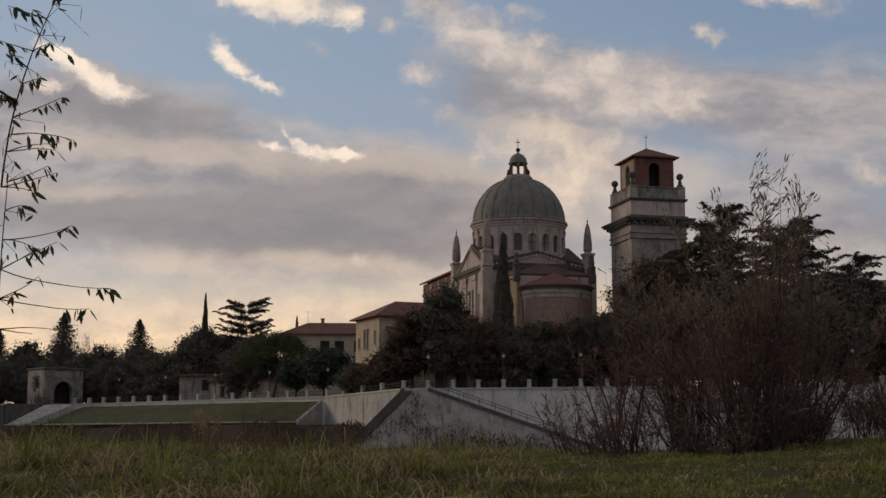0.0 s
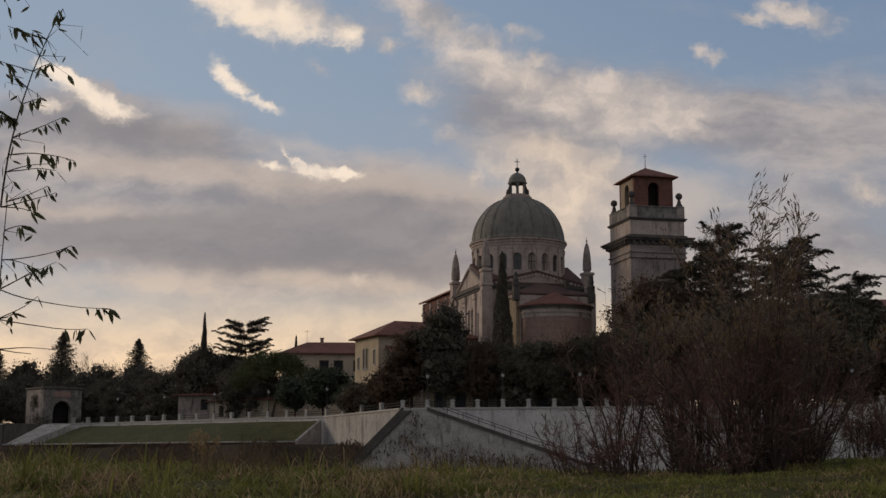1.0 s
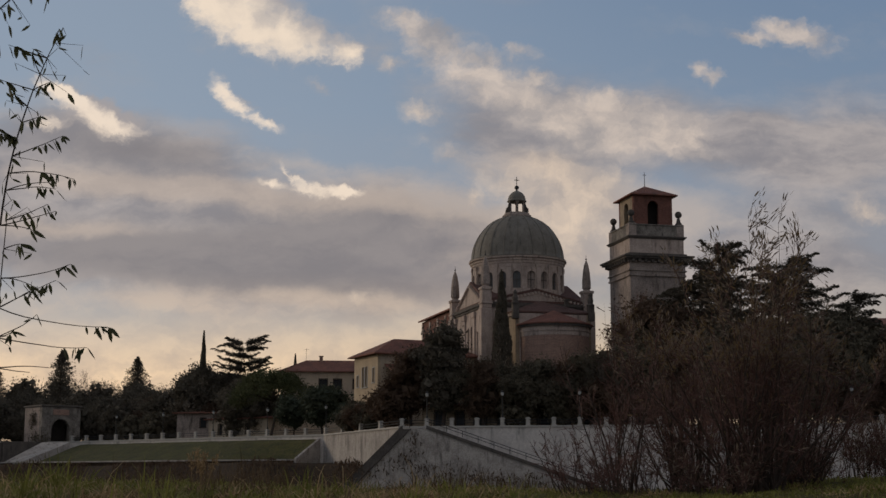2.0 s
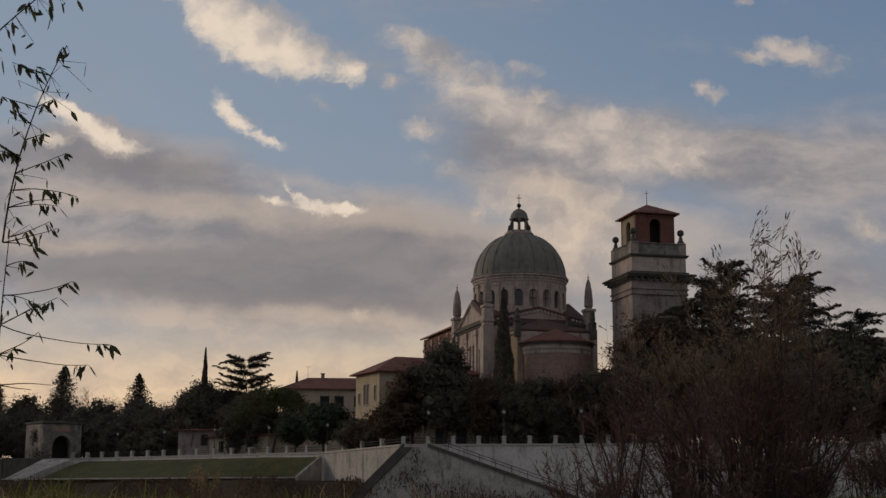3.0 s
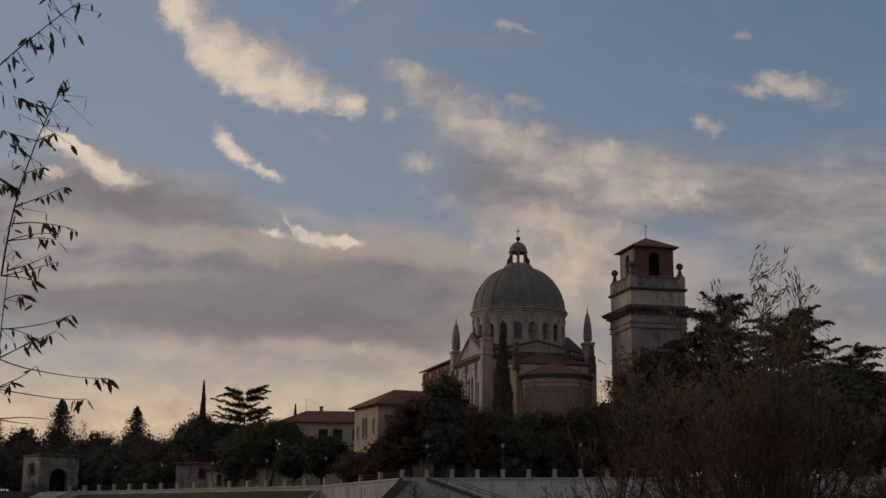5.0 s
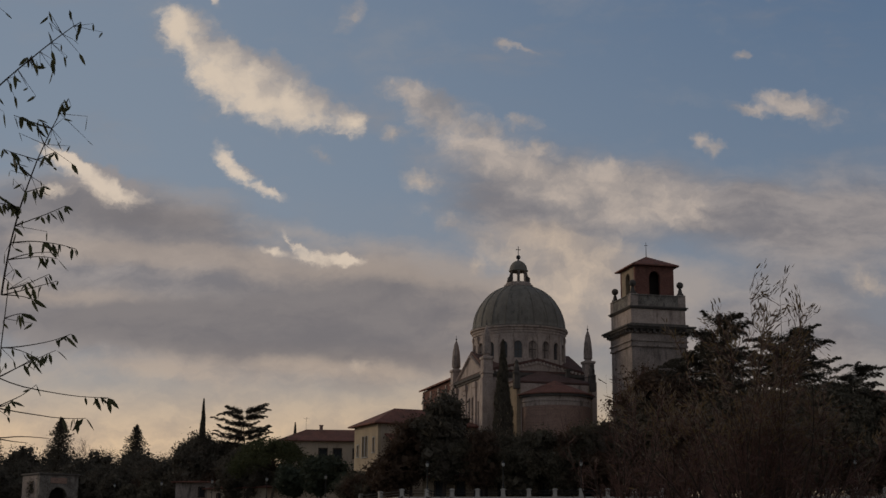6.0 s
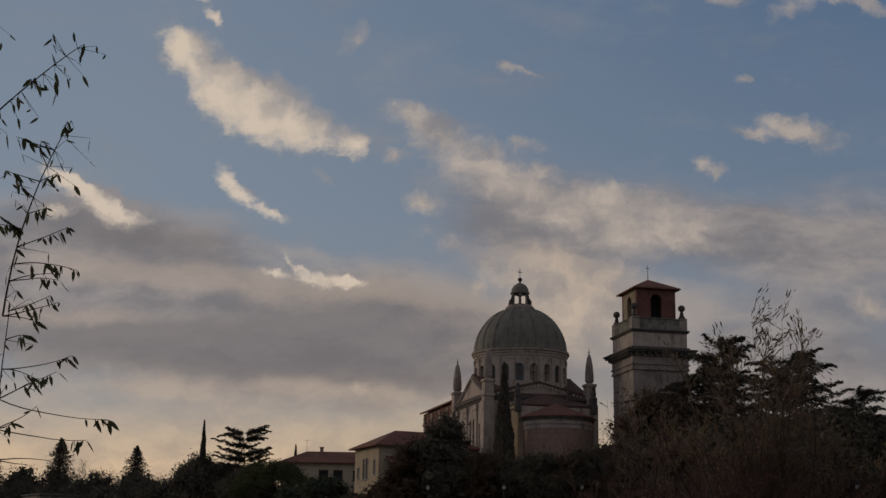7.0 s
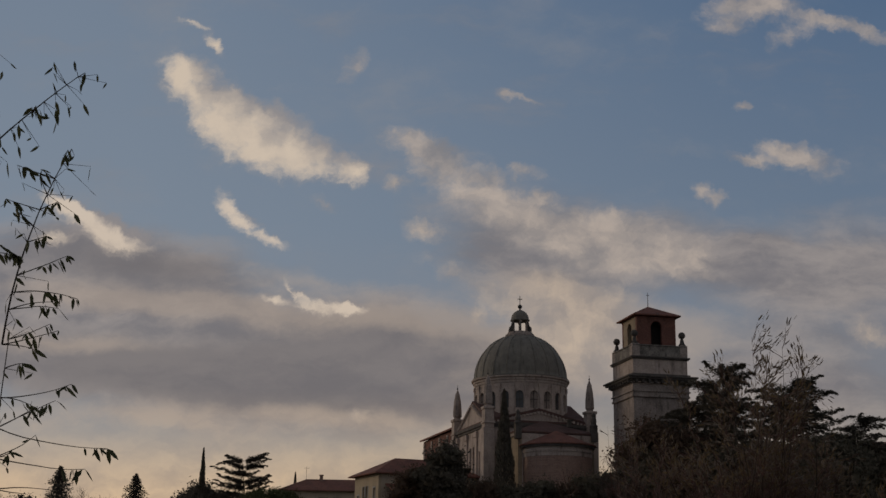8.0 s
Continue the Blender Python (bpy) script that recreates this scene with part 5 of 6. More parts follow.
def cedar_tree(seed, h, r, label, flat=0.07, first=0.25, tiers=15, top_wide=0.35, name="cedar_tree", droop=-0.02, mat=None, dense=1.0, limbs=(3, 6)):
    """Level tiers of needles on long limbs, with air between them."""
    rng = np.random.default_rng(seed)
    ob = thing(name, label=label, category="tree")
    bm = bmesh.new()
    stem = limb(rng, (0, 0, -0.3), (0, 0, 1), h * 0.98, 0.03, 8)
    tube(bm, stem, [h * 0.020 * (1 - 0.115 * i) for i in range(9)], 7)
    pts, ways = [], []
    for i in range(tiers):
        f = i / (tiers - 1)
        z = h * (first + (0.97 - first) * f)
        reach = r * ((1 - f) * (1 - top_wide) + top_wide) * (0.55 + 0.45 * min(1, f * 5 + 0.4))
        for j in range(int(rng.integers(*limbs))):
            t = rng.uniform(0, 2 * math.pi)
            length = reach * rng.uniform(0.45, 1.15)
            s = stem[min(8, int(z / h * 8))]
            line = limb(rng, (s[0], s[1], z), (math.cos(t), math.sin(t), 0.18 - 0.1 * (1 - f)), length, 0.08, 5, droop)
            tube(bm, line, [0.012 * h * (0.8 - 0.6 * f) * (1 - 0.17 * q) for q in range(6)], 4)
            # a flat frond of sprays, widest near its middle and pointed at its tip
            k = int(dense * 62 * length)
            at = rng.uniform(0.12, 1.04, k)
            nodes = np.asarray(line)
            mid = np.stack([np.interp(at * 5, range(6), nodes[:, axis]) for axis in range(3)], 1)
            out = np.array((math.cos(t), math.sin(t), 0.0))
            across = np.array((-math.sin(t), math.cos(t), 0.0))
            half = (0.085 * length + 0.15) * np.clip(1.5 - 1.2 * at, 0.2, 1) * (0.8 + 0.4 * np.sin(at * 19 + j))
            lat = rng.normal(size=k) * half * 0.8
            spray = mid + across * lat[:, None]
            spray[:, 2] += rng.normal(size=k) * flat * np.interp(at, [0.0, 0.5, 0.8, 1.0], [7.0, 4.5, 2.2, 1.2]) - 0.16 * np.abs(lat) + 0.1 * np.sin(at * 23)
            pts.append(spray)
            ways.append(out + across * np.sign(lat)[:, None] * 0.7 + np.array((0, 0, -0.12)))
    part("trunk", bm, BARK, ob)
    crown_object("crown", leaf_cards(rng, np.concatenate(pts), 0.40, 0.32, np.concatenate(ways), 0.30), mat or NEEDLE, ob)
    return ob


def spruce_tree(seed, h, r, label, name="conifer_tree", ragged=0.42):
    rng = np.random.default_rng(seed)
    ob = thing(name, label=label, category="tree")
    bm = bmesh.new()
    tube(bm, limb(rng, (0, 0, -0.3), (0, 0, 1), h, 0.015, 6), [h * 0.016 * (1 - 0.155 * i) for i in range(7)], 6)
    pts, ways = [], []
    for i in range(280):
        f = (i / 280) ** 0.85
        t = i * 2.4
        reach = r * (1 - f) ** 0.86 * rng.uniform(1 - ragged * 1.6, 1 + ragged) + 0.12
        z = h * (0.08 + 0.92 * f)
        if i % 4 == 0:
            tube(bm, [(0, 0, z), (reach * 0.8 * math.cos(t), reach * 0.8 * math.sin(t), z - 0.12 * reach)], [0.05, 0.02], 4)
        for q in (0.25, 0.5, 0.75, 1.0):
            k = int(6 + 14 * q * (1 - 0.6 * f))
            c = (reach * q * math.cos(t), reach * q * math.sin(t), z - 0.15 * reach * q + 0.1 * reach * q * q)
            pts.append(np.asarray(c) + rng.normal(size=(k, 3)) * (0.10 * reach + 0.10, 0.10 * reach + 0.10, 0.16))
            ways.append(np.tile((math.cos(t), math.sin(t), 0.1), (k, 1)))
    part("trunk", bm, BARK, ob)
    crown_object("crown", leaf_cards(rng, np.concatenate(pts), 0.45, 0.4, np.concatenate(ways), 0.5), NEEDLE, ob)
    return ob


def cypress_tree(seed, h, r, label):
    rng = np.random.default_rng(seed)
    ob = thing("cypress_tree", label=label, category="tree")
    bm = bmesh.new()
    tube(bm, [(0, 0, -0.3), (0, 0, h * 0.5), (0, 0, h * 0.95)], [0.25, 0.15, 0.03], 6)
    part("trunk", bm, BARK, ob)
    k = 7000
    f = rng.uniform(0, 1, k) ** 0.9
    t = rng.uniform(0, 2 * math.pi, k)
    prof = np.minimum(1, (f + 0.06) * 7) * (1 - f) ** 0.80 * (1 + 0.10 * np.sin(t * 3 + f * 17) + 0.07 * np.sin(f * 41 + t))
    q = r * prof * rng.uniform(0.6, 1.03, k) ** 0.5
    c = np.stack([q * np.cos(t), q * np.sin(t), h * (0.03 + 0.97 * f)], 1)
    ways = np.stack([0.25 * np.cos(t), 0.25 * np.sin(t), np.ones(k)], 1)
    crown_object("crown", leaf_cards(rng, c, 0.55, 0.35, ways, 0.22), NEEDLE, ob)
    return ob


def umbrella_pine(seed, h, r, label):
    rng = np.random.default_rng(seed)
    ob = thing("umbrella_pine", label=label, category="tree")
    bm = bmesh.new()
    stem = limb(rng, (0, 0, -0.3), (0.08, 0, 1), h * 0.55, 0.05, 5)
    tube(bm, stem, [0.32 - 0.03 * i for i in range(6)], 7)
    pts = []
    for i in range(260):
        t, q = rng.uniform(0, 2 * math.pi), math.sqrt(rng.uniform(0, 1))
        top = h * (0.46 + 0.53 * math.sqrt(max(0, 1 - q * q)) * rng.uniform(0.45, 1.0) ** 0.6)
        c = (r * q * math.cos(t), r * q * math.sin(t), top)
        if i % 6 == 0:
            tube(bm, [stem[-1], (c[0] * 0.5, c[1] * 0.5, h * 0.62), c], [0.12, 0.07, 0.02], 5)
        pts.append(np.asarray(c) + rng.normal(size=(70, 3)) * (0.60, 0.60, 0.42))
    part("trunk", bm, BARK, ob)
    crown_object("crown", leaf_cards(rng, np.concatenate(pts), 0.40, 0.45), PINE, ob)
    return ob


def bare_tree(seed, h, label, mat, name="bare_tree", spread=0.75, depth=5, thick=0.02):
    """Forked bare limbs, thinning to twigs."""
    rng = np.random.default_rng(seed)
    ob = thing(name, label=label, category="tree")
    bm, twigs = bmesh.new(), bmesh.new()

    def grow(p, d, length, rad, level):
        line = limb(rng, p, d, length, 0.10, 3, 0.05)
        tube(bm if level < 3 else twigs, line, [rad * (1 - 0.13 * i) for i in range(4)], 5 if level < 3 else 3)
        if level < depth:
            for _ in range(3 if level else 4):
                side = Vector(rng.normal(size=3))
                v = (Vector(line[-1]) - Vector(line[-2])).normalized() + side * spread * 0.5
                grow(line[-1] if rng.uniform() < 0.6 else line[2], v, length * rng.uniform(0.58, 0.82), rad * 0.58, level + 1)

    grow((0, 0, -0.2), (0, 0, 1), h * 0.3, h * thick, 0)
    part("trunk", bm, mat, ob)
    part("twig_mass", twigs, mat, ob)
    return ob


def plant(ob, spots):
    """Stands ob at the first spot (x, y, z, turn, scale) and copies at the others."""
    for i, (x, y, z, turn, size) in enumerate(spots):
        m = pose(x, y, z, 0, 0, turn) @ Matrix.Scale(size, 4)
        if i == 0:
            ob.matrix_basis = m
        else:
            c = copy_thing(ob, Matrix.Identity(4))
            c.matrix_basis = m


G = TOP - 0.05


def ivy(parent, seed, spots, mat):
    """Patches of creeper against a wall: (x, y, z, sideways, deep, high) in the wall's own metres."""
    rng = np.random.default_rng(seed)
    pts = [np.array(s[:3]) + rng.normal(size=(k, 3)) * s[3:6] for s, k in spots]
    crown_object("creeper", leaf_cards(rng, np.concatenate(pts), 0.32, 0.7), mat, parent, "dark creeper on the stone")


ivy(GATE, 61, [((-0.12, 4.0, 13.6, 0.1, 1.0, 1.0), 260), ((-0.12, 2.4, 9.8, 0.2, 1.4, 0.7), 260), ((3.0, 1.5, 16.9, 1.6, 1.2, 0.22), 160), ((7.8, -0.1, 9.6, 0.5, 0.2, 0.6), 120),
               ((0.4, -0.2, 9.6, 0.8, 0.3, 0.7), 160)], EVERGREEN)


def build_wall_climbers():
    """Bare creepers that branch over the limewashed wall."""
    rng = np.random.default_rng(62)
    for x, spread in ((-19.2, 1.0), (-18.3, 0.8), (-14.6, 0.5), (-10.8, 0.6)):
        y = quay_y(x) - 0.55
        ob = thing("wall_creeper", (x, y, 4.2), -68.0, "bare dark creeper clinging to the limewashed wall", "creeper")
        bm = bmesh.new()
        for _ in range(7):
            way = (rng.normal() * 0.7 * spread, 0, 1)
            line = [(a, -0.05, c) for a, _, c in limb(rng, (rng.normal() * 0.3, 0, -0.5), way, rng.uniform(2.0, 4.4), 0.22, 7)]
            tube(bm, line, [0.09, 0.08, 0.07, 0.06, 0.05, 0.045, 0.04, 0.03], 5)
            for _ in range(4):
                p = line[int(rng.integers(1, 7))]
                twig = [(a, -0.05, c) for a, _, c in limb(rng, p, (rng.normal() * 1.5, 0, 0.4), rng.uniform(0.6, 1.6), 0.3, 4)]
                tube(bm, twig, [0.05, 0.045, 0.04, 0.03, 0.02], 4)
        part("creeper_stem", bm, BARK, ob)


build_wall_climbers()
plant(cypress_tree(1, 24.0, 2.5, "tall narrow dark cypress beside the church"), [(9.8, 221.0, G + 2.2, 0, 1.0)])
plant(cypress_tree(2, 20.0, 1.35, "slender dark cypress standing above the garden trees"), [(-50.7, 290.0, 12.6, 0, 1.0), (-32.2, 300.0, 9.0, 40, 0.98)])
plant(broad_tree(11, 15.0, 4.6, EVERGREEN, "dense dark evergreen tree along the promenade"),
      [(6.9, 210.5, G, 100, 0.78), (9.8, 212.0, G, 30, 0.74), (14.6, 208.5, G, 210, 0.78), (21.4, 207.0, G, 20, 0.82), (24.8, 206.5, G, 140, 0.86), (4.9, 208.8, G, 290, 0.70)])
plant(broad_tree(24, 16.4, 4.0, NEEDLE, "tall dense dark conifer in front of the church", 0.17, 0.98, 0.42, 130, "conifer_tree"), [(0.2, 210.5, G, 0, 1.0)])
plant(broad_tree(18, 13.0, 4.2, RUSSET, "half-bare russet tree along the promenade", 0.12, 0.95, 0.36, 70, "autumn_tree"),
      [(6.3, 207.0, G, 0, 0.8), (19.0, 206.0, G, 90, 0.78), (31.4, 205.5, G, 130, 1.5), (35.5, 203.5, G, 20, 1.35), (46.0, 201.0, G, 40, 1.1), (67.0, 199.0, G, 150, 1.1), (36.0, 200.5, G, 220, 1.05), (-4.7, 213.5, G, 310, 1.0)])
plant(broad_tree(12, 12.0, 4.4, EVERGREEN, "broad dark evergreen tree behind the parapet", 0.0),
      [(27.5, 205.0, G, 0, 1.0), (34.5, 206.0, G, 70, 1.45), (42.0, 203.0, G, 160, 1.45), (49.0, 205.0, G, 15, 1.5), (56.0, 202.0, G, 250, 1.5),
       (63.5, 204.0, G, 35, 1.45), (71.0, 202.0, G, 190, 1.4), (30.5, 203.0, G, 100, 1.2), (38.5, 201.0, G, 10, 1.3), (52.5, 199.0, G, 75, 1.2), (60.0, 200.0, G, 95, 1.25), (11.6, 205.8, G, 130, 0.72), (17.8, 205.0, G, 310, 0.70), (78.0, 205.0, G, 80, 1.2)])
plant(broad_tree(13, 7.0, 3.6, RUSSET, "russet autumn shrub by the promenade", 0.05, 0.9, 0.4, 60, "shrub"),
      [(24.0, 203.5, G, 0, 1.0), (-13.2, 222.5, G, 50, 0.62), (31.5, 201.5, G, 90, 0.9), (45.5, 199.5, G, 200, 0.95), (60.0, 197.5, G, 120, 1.0), (-7.6, 214.0, G, 10, 1.05)])


def build_bank_weeds():
    """Low brown weeds along the foot of the walls."""
    rng = np.random.default_rng(65)
    x = rng.uniform(-100, 60, 9000)
    clump = np.array([noise.noise((a * 0.12, 3.0, 0.0)) + 0.5 * noise.noise((a * 0.5, 1.0, 2.0)) for a in x])
    x, clump = x[clump > -0.1], clump[clump > -0.1]
    off = -rng.uniform(2.0, 13.0, len(x))
    y = np.array([quay_y(a) - 14.5 * ease((-16 - a) / 14) for a in x]) + off
    top = np.array([7.2 - 4.6 * ease((a + 15) / 8) for a in x])
    z = -2.9 + top * np.interp(-off, [0, 5, 10, 17], [1.0, 0.92, 0.62, 0.3]) + rng.uniform(0, 1, len(x)) * (0.5 + 1.2 * np.clip(clump, 0, 1))
    ways = np.tile((0.0, 0.0, 1.0), (len(x), 1))
    ob = crown_object("bank_weeds", leaf_cards(rng, np.stack([x, y, z], 1), 0.75, 0.28, ways, 0.45), RUSSET, None)
    tagged(ob, "low brown weeds at the foot of the river walls", "weeds", kind="stuff")


build_bank_weeds()


def build_stair_weeds():
    """Weeds that grow out of the stair's face and along its foot."""
    rng = np.random.default_rng(66)
    d = Vector((65.8, -15.0, 0)).normalized()
    out = Vector((d.y, -d.x, 0))
    o = Vector((-5.0, 201.4, 0)) + out * 4.25
    pts = []
    for s, z, wide, high, k in ((2.0, 6.6, 0.7, 1.2, 50), (0.2, 4.0, 2.0, 0.8, 90), (4.5, 3.2, 2.5, 0.6, 60), (9.0, 2.0, 4.0, 0.6, 120), (16.0, 1.4, 4.0, 0.6, 120), (24.0, 0.8, 5.0, 0.6, 120), (-6.0, 2.4, 2.0, 0.6, 90)):
        q = rng.normal(size=(k, 3)) * (wide, 0.12, high)
        pts.append(np.array([tuple(o + d * (s + a) + out * abs(b) + Vector((0, 0, z + c))) for a, b, c in q]))
    pts = np.concatenate(pts)
    ob = crown_object("stair_weeds", leaf_cards(rng, pts, 0.6, 0.3, np.tile((0.0, 0.0, 1.0), (len(pts), 1)), 0.5), RUSSET, None)
    tagged(ob, "thin brown weeds on the face of the river stair", "weeds", kind="stuff")


build_stair_weeds()
plant(broad_tree(14, 9.6, 4.4, OLIVE, "grey-green olive tree behind the parapet", 0.2, 0.85, 0.4, 80, "olive_tree"),
      [(-21.5, 247.0, G, 0, 1.0), (-27.0, 251.0, G, 100, 0.82), (-16.2, 240.0, G, 45, 0.62)])
plant(broad_tree(15, 5.0, 2.8, EVERGREEN, "clipped dark green shrub beside the ochre house", 0.0, 0.9, 0.35, 50, "shrub"),
      [(-14.3, 226.5, G, 0, 1.0), (-11.2, 221.0, G, 80, 0.85), (-60.0, 289.0, G, 40, 1.2), (-66.0, 293.0, G, 130, 1.1)])
plant(umbrella_pine(21, 13.4, 7.7, "wide dark umbrella pine behind the parapet"), [(-32.8, 264.0, G, 0, 1.0)])
plant(cedar_tree(31, 21.0, 7.4, "dark cedar with level tiers of needles", 0.045, 0.50, 8, 0.90, dense=1.5, limbs=(7, 11), droop=0.012), [(-40.8, 287.0, G, 0, 1.02)])
plant(cedar_tree(32, 26.0, 12.0, "large dark cedar with spreading drooping limbs", 0.07, 0.12, 23, 0.52, "cedar_tree", -0.03, dense=1.7, limbs=(5, 9)),
      [(40.6, 208.0, G, 0, 1.08), (36.4, 207.0, G, 75, 0.86), (55.0, 208.0, G, 120, 1.03), (47.5, 211.0, G, 230, 0.72), (62.5, 209.0, G, 40, 0.80)])
plant(spruce_tree(41, 20.0, 7.2, "dark pointed conifer behind the gate"),
      [(-91.5, 329.0, 12.0, 0, 1.0), (-73.3, 329.0, 12.0, 70, 0.92), (-107.5, 330.0, 12.0, 140, 0.80), (-101.0, 331.0, 12.0, 10, 0.66), (-113.0, 328.0, 12.0, 200, 0.7)])
plant(broad_tree(16, 14.0, 5.5, NEEDLE, "dark garden tree behind the gate", 0.0, 0.95, 0.45, 120),
      [(-98.0, 322.0, 9.5, 0, 0.85), (-84.0, 318.0, 9.5, 80, 0.86), (-76.0, 310.0, 9.5, 170, 0.72), (-66.0, 312.0, 9.5, 20, 0.86), (-69.5, 318.0, 9.5, 260, 0.95),
       (-58.0, 310.0, 9.5, 110, 0.95), (-52.0, 296.0, 9.5, 50, 1.15), (-46.0, 292.0, 9.5, 300, 1.02), (-106.0, 316.0, 9.5, 45, 0.8), (-115.0, 318.0, 9.5, 145, 0.95),
       (-51.5, 293.0, 9.5, 205, 1.12), (-41.0, 279.0, 9.5, 15, 0.85), (-90.5, 312.0, 9.5, 310, 0.7), (-39.5, 292.0, 9.5, 120, 0.92), (-44.0, 289.0, 9.5, 230, 0.85)])
plant(broad_tree(19, 14.0, 5.5, NEEDLE, "dark garden tree in the park behind the gate", 0.0, 0.95, 0.45, 110),
      [(-94.0, 338.0, 9.5, 10, 1.12), (-104.0, 340.0, 9.5, 95, 1.16), (-114.0, 338.0, 9.5, 185, 1.16), (-84.0, 338.0, 9.5, 275, 1.08), (-75.0, 336.0, 9.5, 35, 1.10), (-66.0, 334.0, 9.5, 125, 0.92),
       (-122.0, 336.0, 9.5, 215, 1.3), (-118.0, 312.0, 9.5, 25, 0.95), (-108.5, 306.0, 9.5, 115, 0.7), (-100.0, 308.0, 9.5, 205, 0.75), (-112.0, 300.0, 9.5, 295, 0.6), (-102.0, 296.0, 9.5, 245, 0.5), (-61.0, 300.0, 9.5, 155, 0.8), (-36.0, 277.0, 9.5, 335, 0.72), (-72.0, 301.0, 9.5, 75, 0.55), (-92.0, 303.0, 9.5, 165, 0.5)])
plant(broad_tree(17, 9.5, 4.4, RUSSET, "reddish autumn tree above the garden", 0.1, 0.9, 0.4, 60, "autumn_tree"), [(-62.5, 306.0, 9.5, 0, 1.1), (-46.8, 288.0, 9.5, 60, 0.85)])
plant(bare_tree(51, 22.0, "pale leafless tree against the sky", TWIG_PALE, depth=6, spread=0.95, thick=0.017),
      [(-88.5, 355.0, 11.0, 0, 0.98), (-83.0, 358.0, 11.0, 100, 0.9), (-96.0, 356.0, 11.0, 200, 0.72), (-68.5, 350.0, 11.0, 40, 0.78), (-58.5, 330.0, 11.0, 310, 0.86), (-27.5, 330.0, 11.0, 90, 0.80)])
plant(bare_tree(52, 17.0, "leafless riverside tree beside the tower", TWIG_PALE, depth=5, spread=0.6, thick=0.010),
      [(25.6, 203.0, G, 0, 1.0), (27.6, 201.5, G, 80, 0.95), (23.6, 203.0, G, 190, 0.8)])


# ---- the near bank: willows, brambles and grass ----
def willow_leaves(rng, spots, ways, size, slim=0.17):
    """Narrow folded willow leaves: two blades that meet at the midrib, six corners each."""
    c, a = np.asarray(spots), np.asarray(ways, float)
    k = len(c)
    a = a + 0.25 * rng.normal(size=(k, 3))
    a /= np.linalg.norm(a, axis=1, keepdims=True)
    b = np.cross(a, rng.normal(size=(k, 3)))
    b /= np.linalg.norm(b, axis=1, keepdims=True)
    up = np.cross(a, b)
    s = size * rng.uniform(0.55, 1.25, (k, 1))
    w = s * slim * 0.5
    curl = up * s * rng.uniform(-0.15, 0.15, (k, 1))
    p0, p3 = c, c + a * s + curl
    m1, m2 = c + a * s * 0.35 - up * w * 0.3, c + a * s * 0.7 + curl * 0.5 - up * w * 0.3
    v = np.stack([p0, c + a * s * 0.3 + b * w, c + a * s * 0.68 + b * w * 0.8 + curl * 0.5, p3,
                  c + a * s * 0.68 - b * w * 0.8 + curl * 0.5, c + a * s * 0.3 - b * w, m1, m2], 1).reshape(-1, 3)
    f = [t for i in range(k) for t in ((8 * i, 8 * i + 1, 8 * i + 2, 8 * i + 3, 8 * i + 7, 8 * i + 6), (8 * i, 8 * i + 6, 8 * i + 7, 8 * i + 3, 8 * i + 4, 8 * i + 5))]
    return v.tolist(), f


def leaf_object(rng, name, spots, ways, size, mat, parent, label="", slim=0.17):
    v, f = willow_leaves(rng, spots, ways, size, slim)
    ob = new(name, arrays_mesh(name, v, f, mat))
    ob.parent = parent
    return tagged(ob, label, kind="stuff")


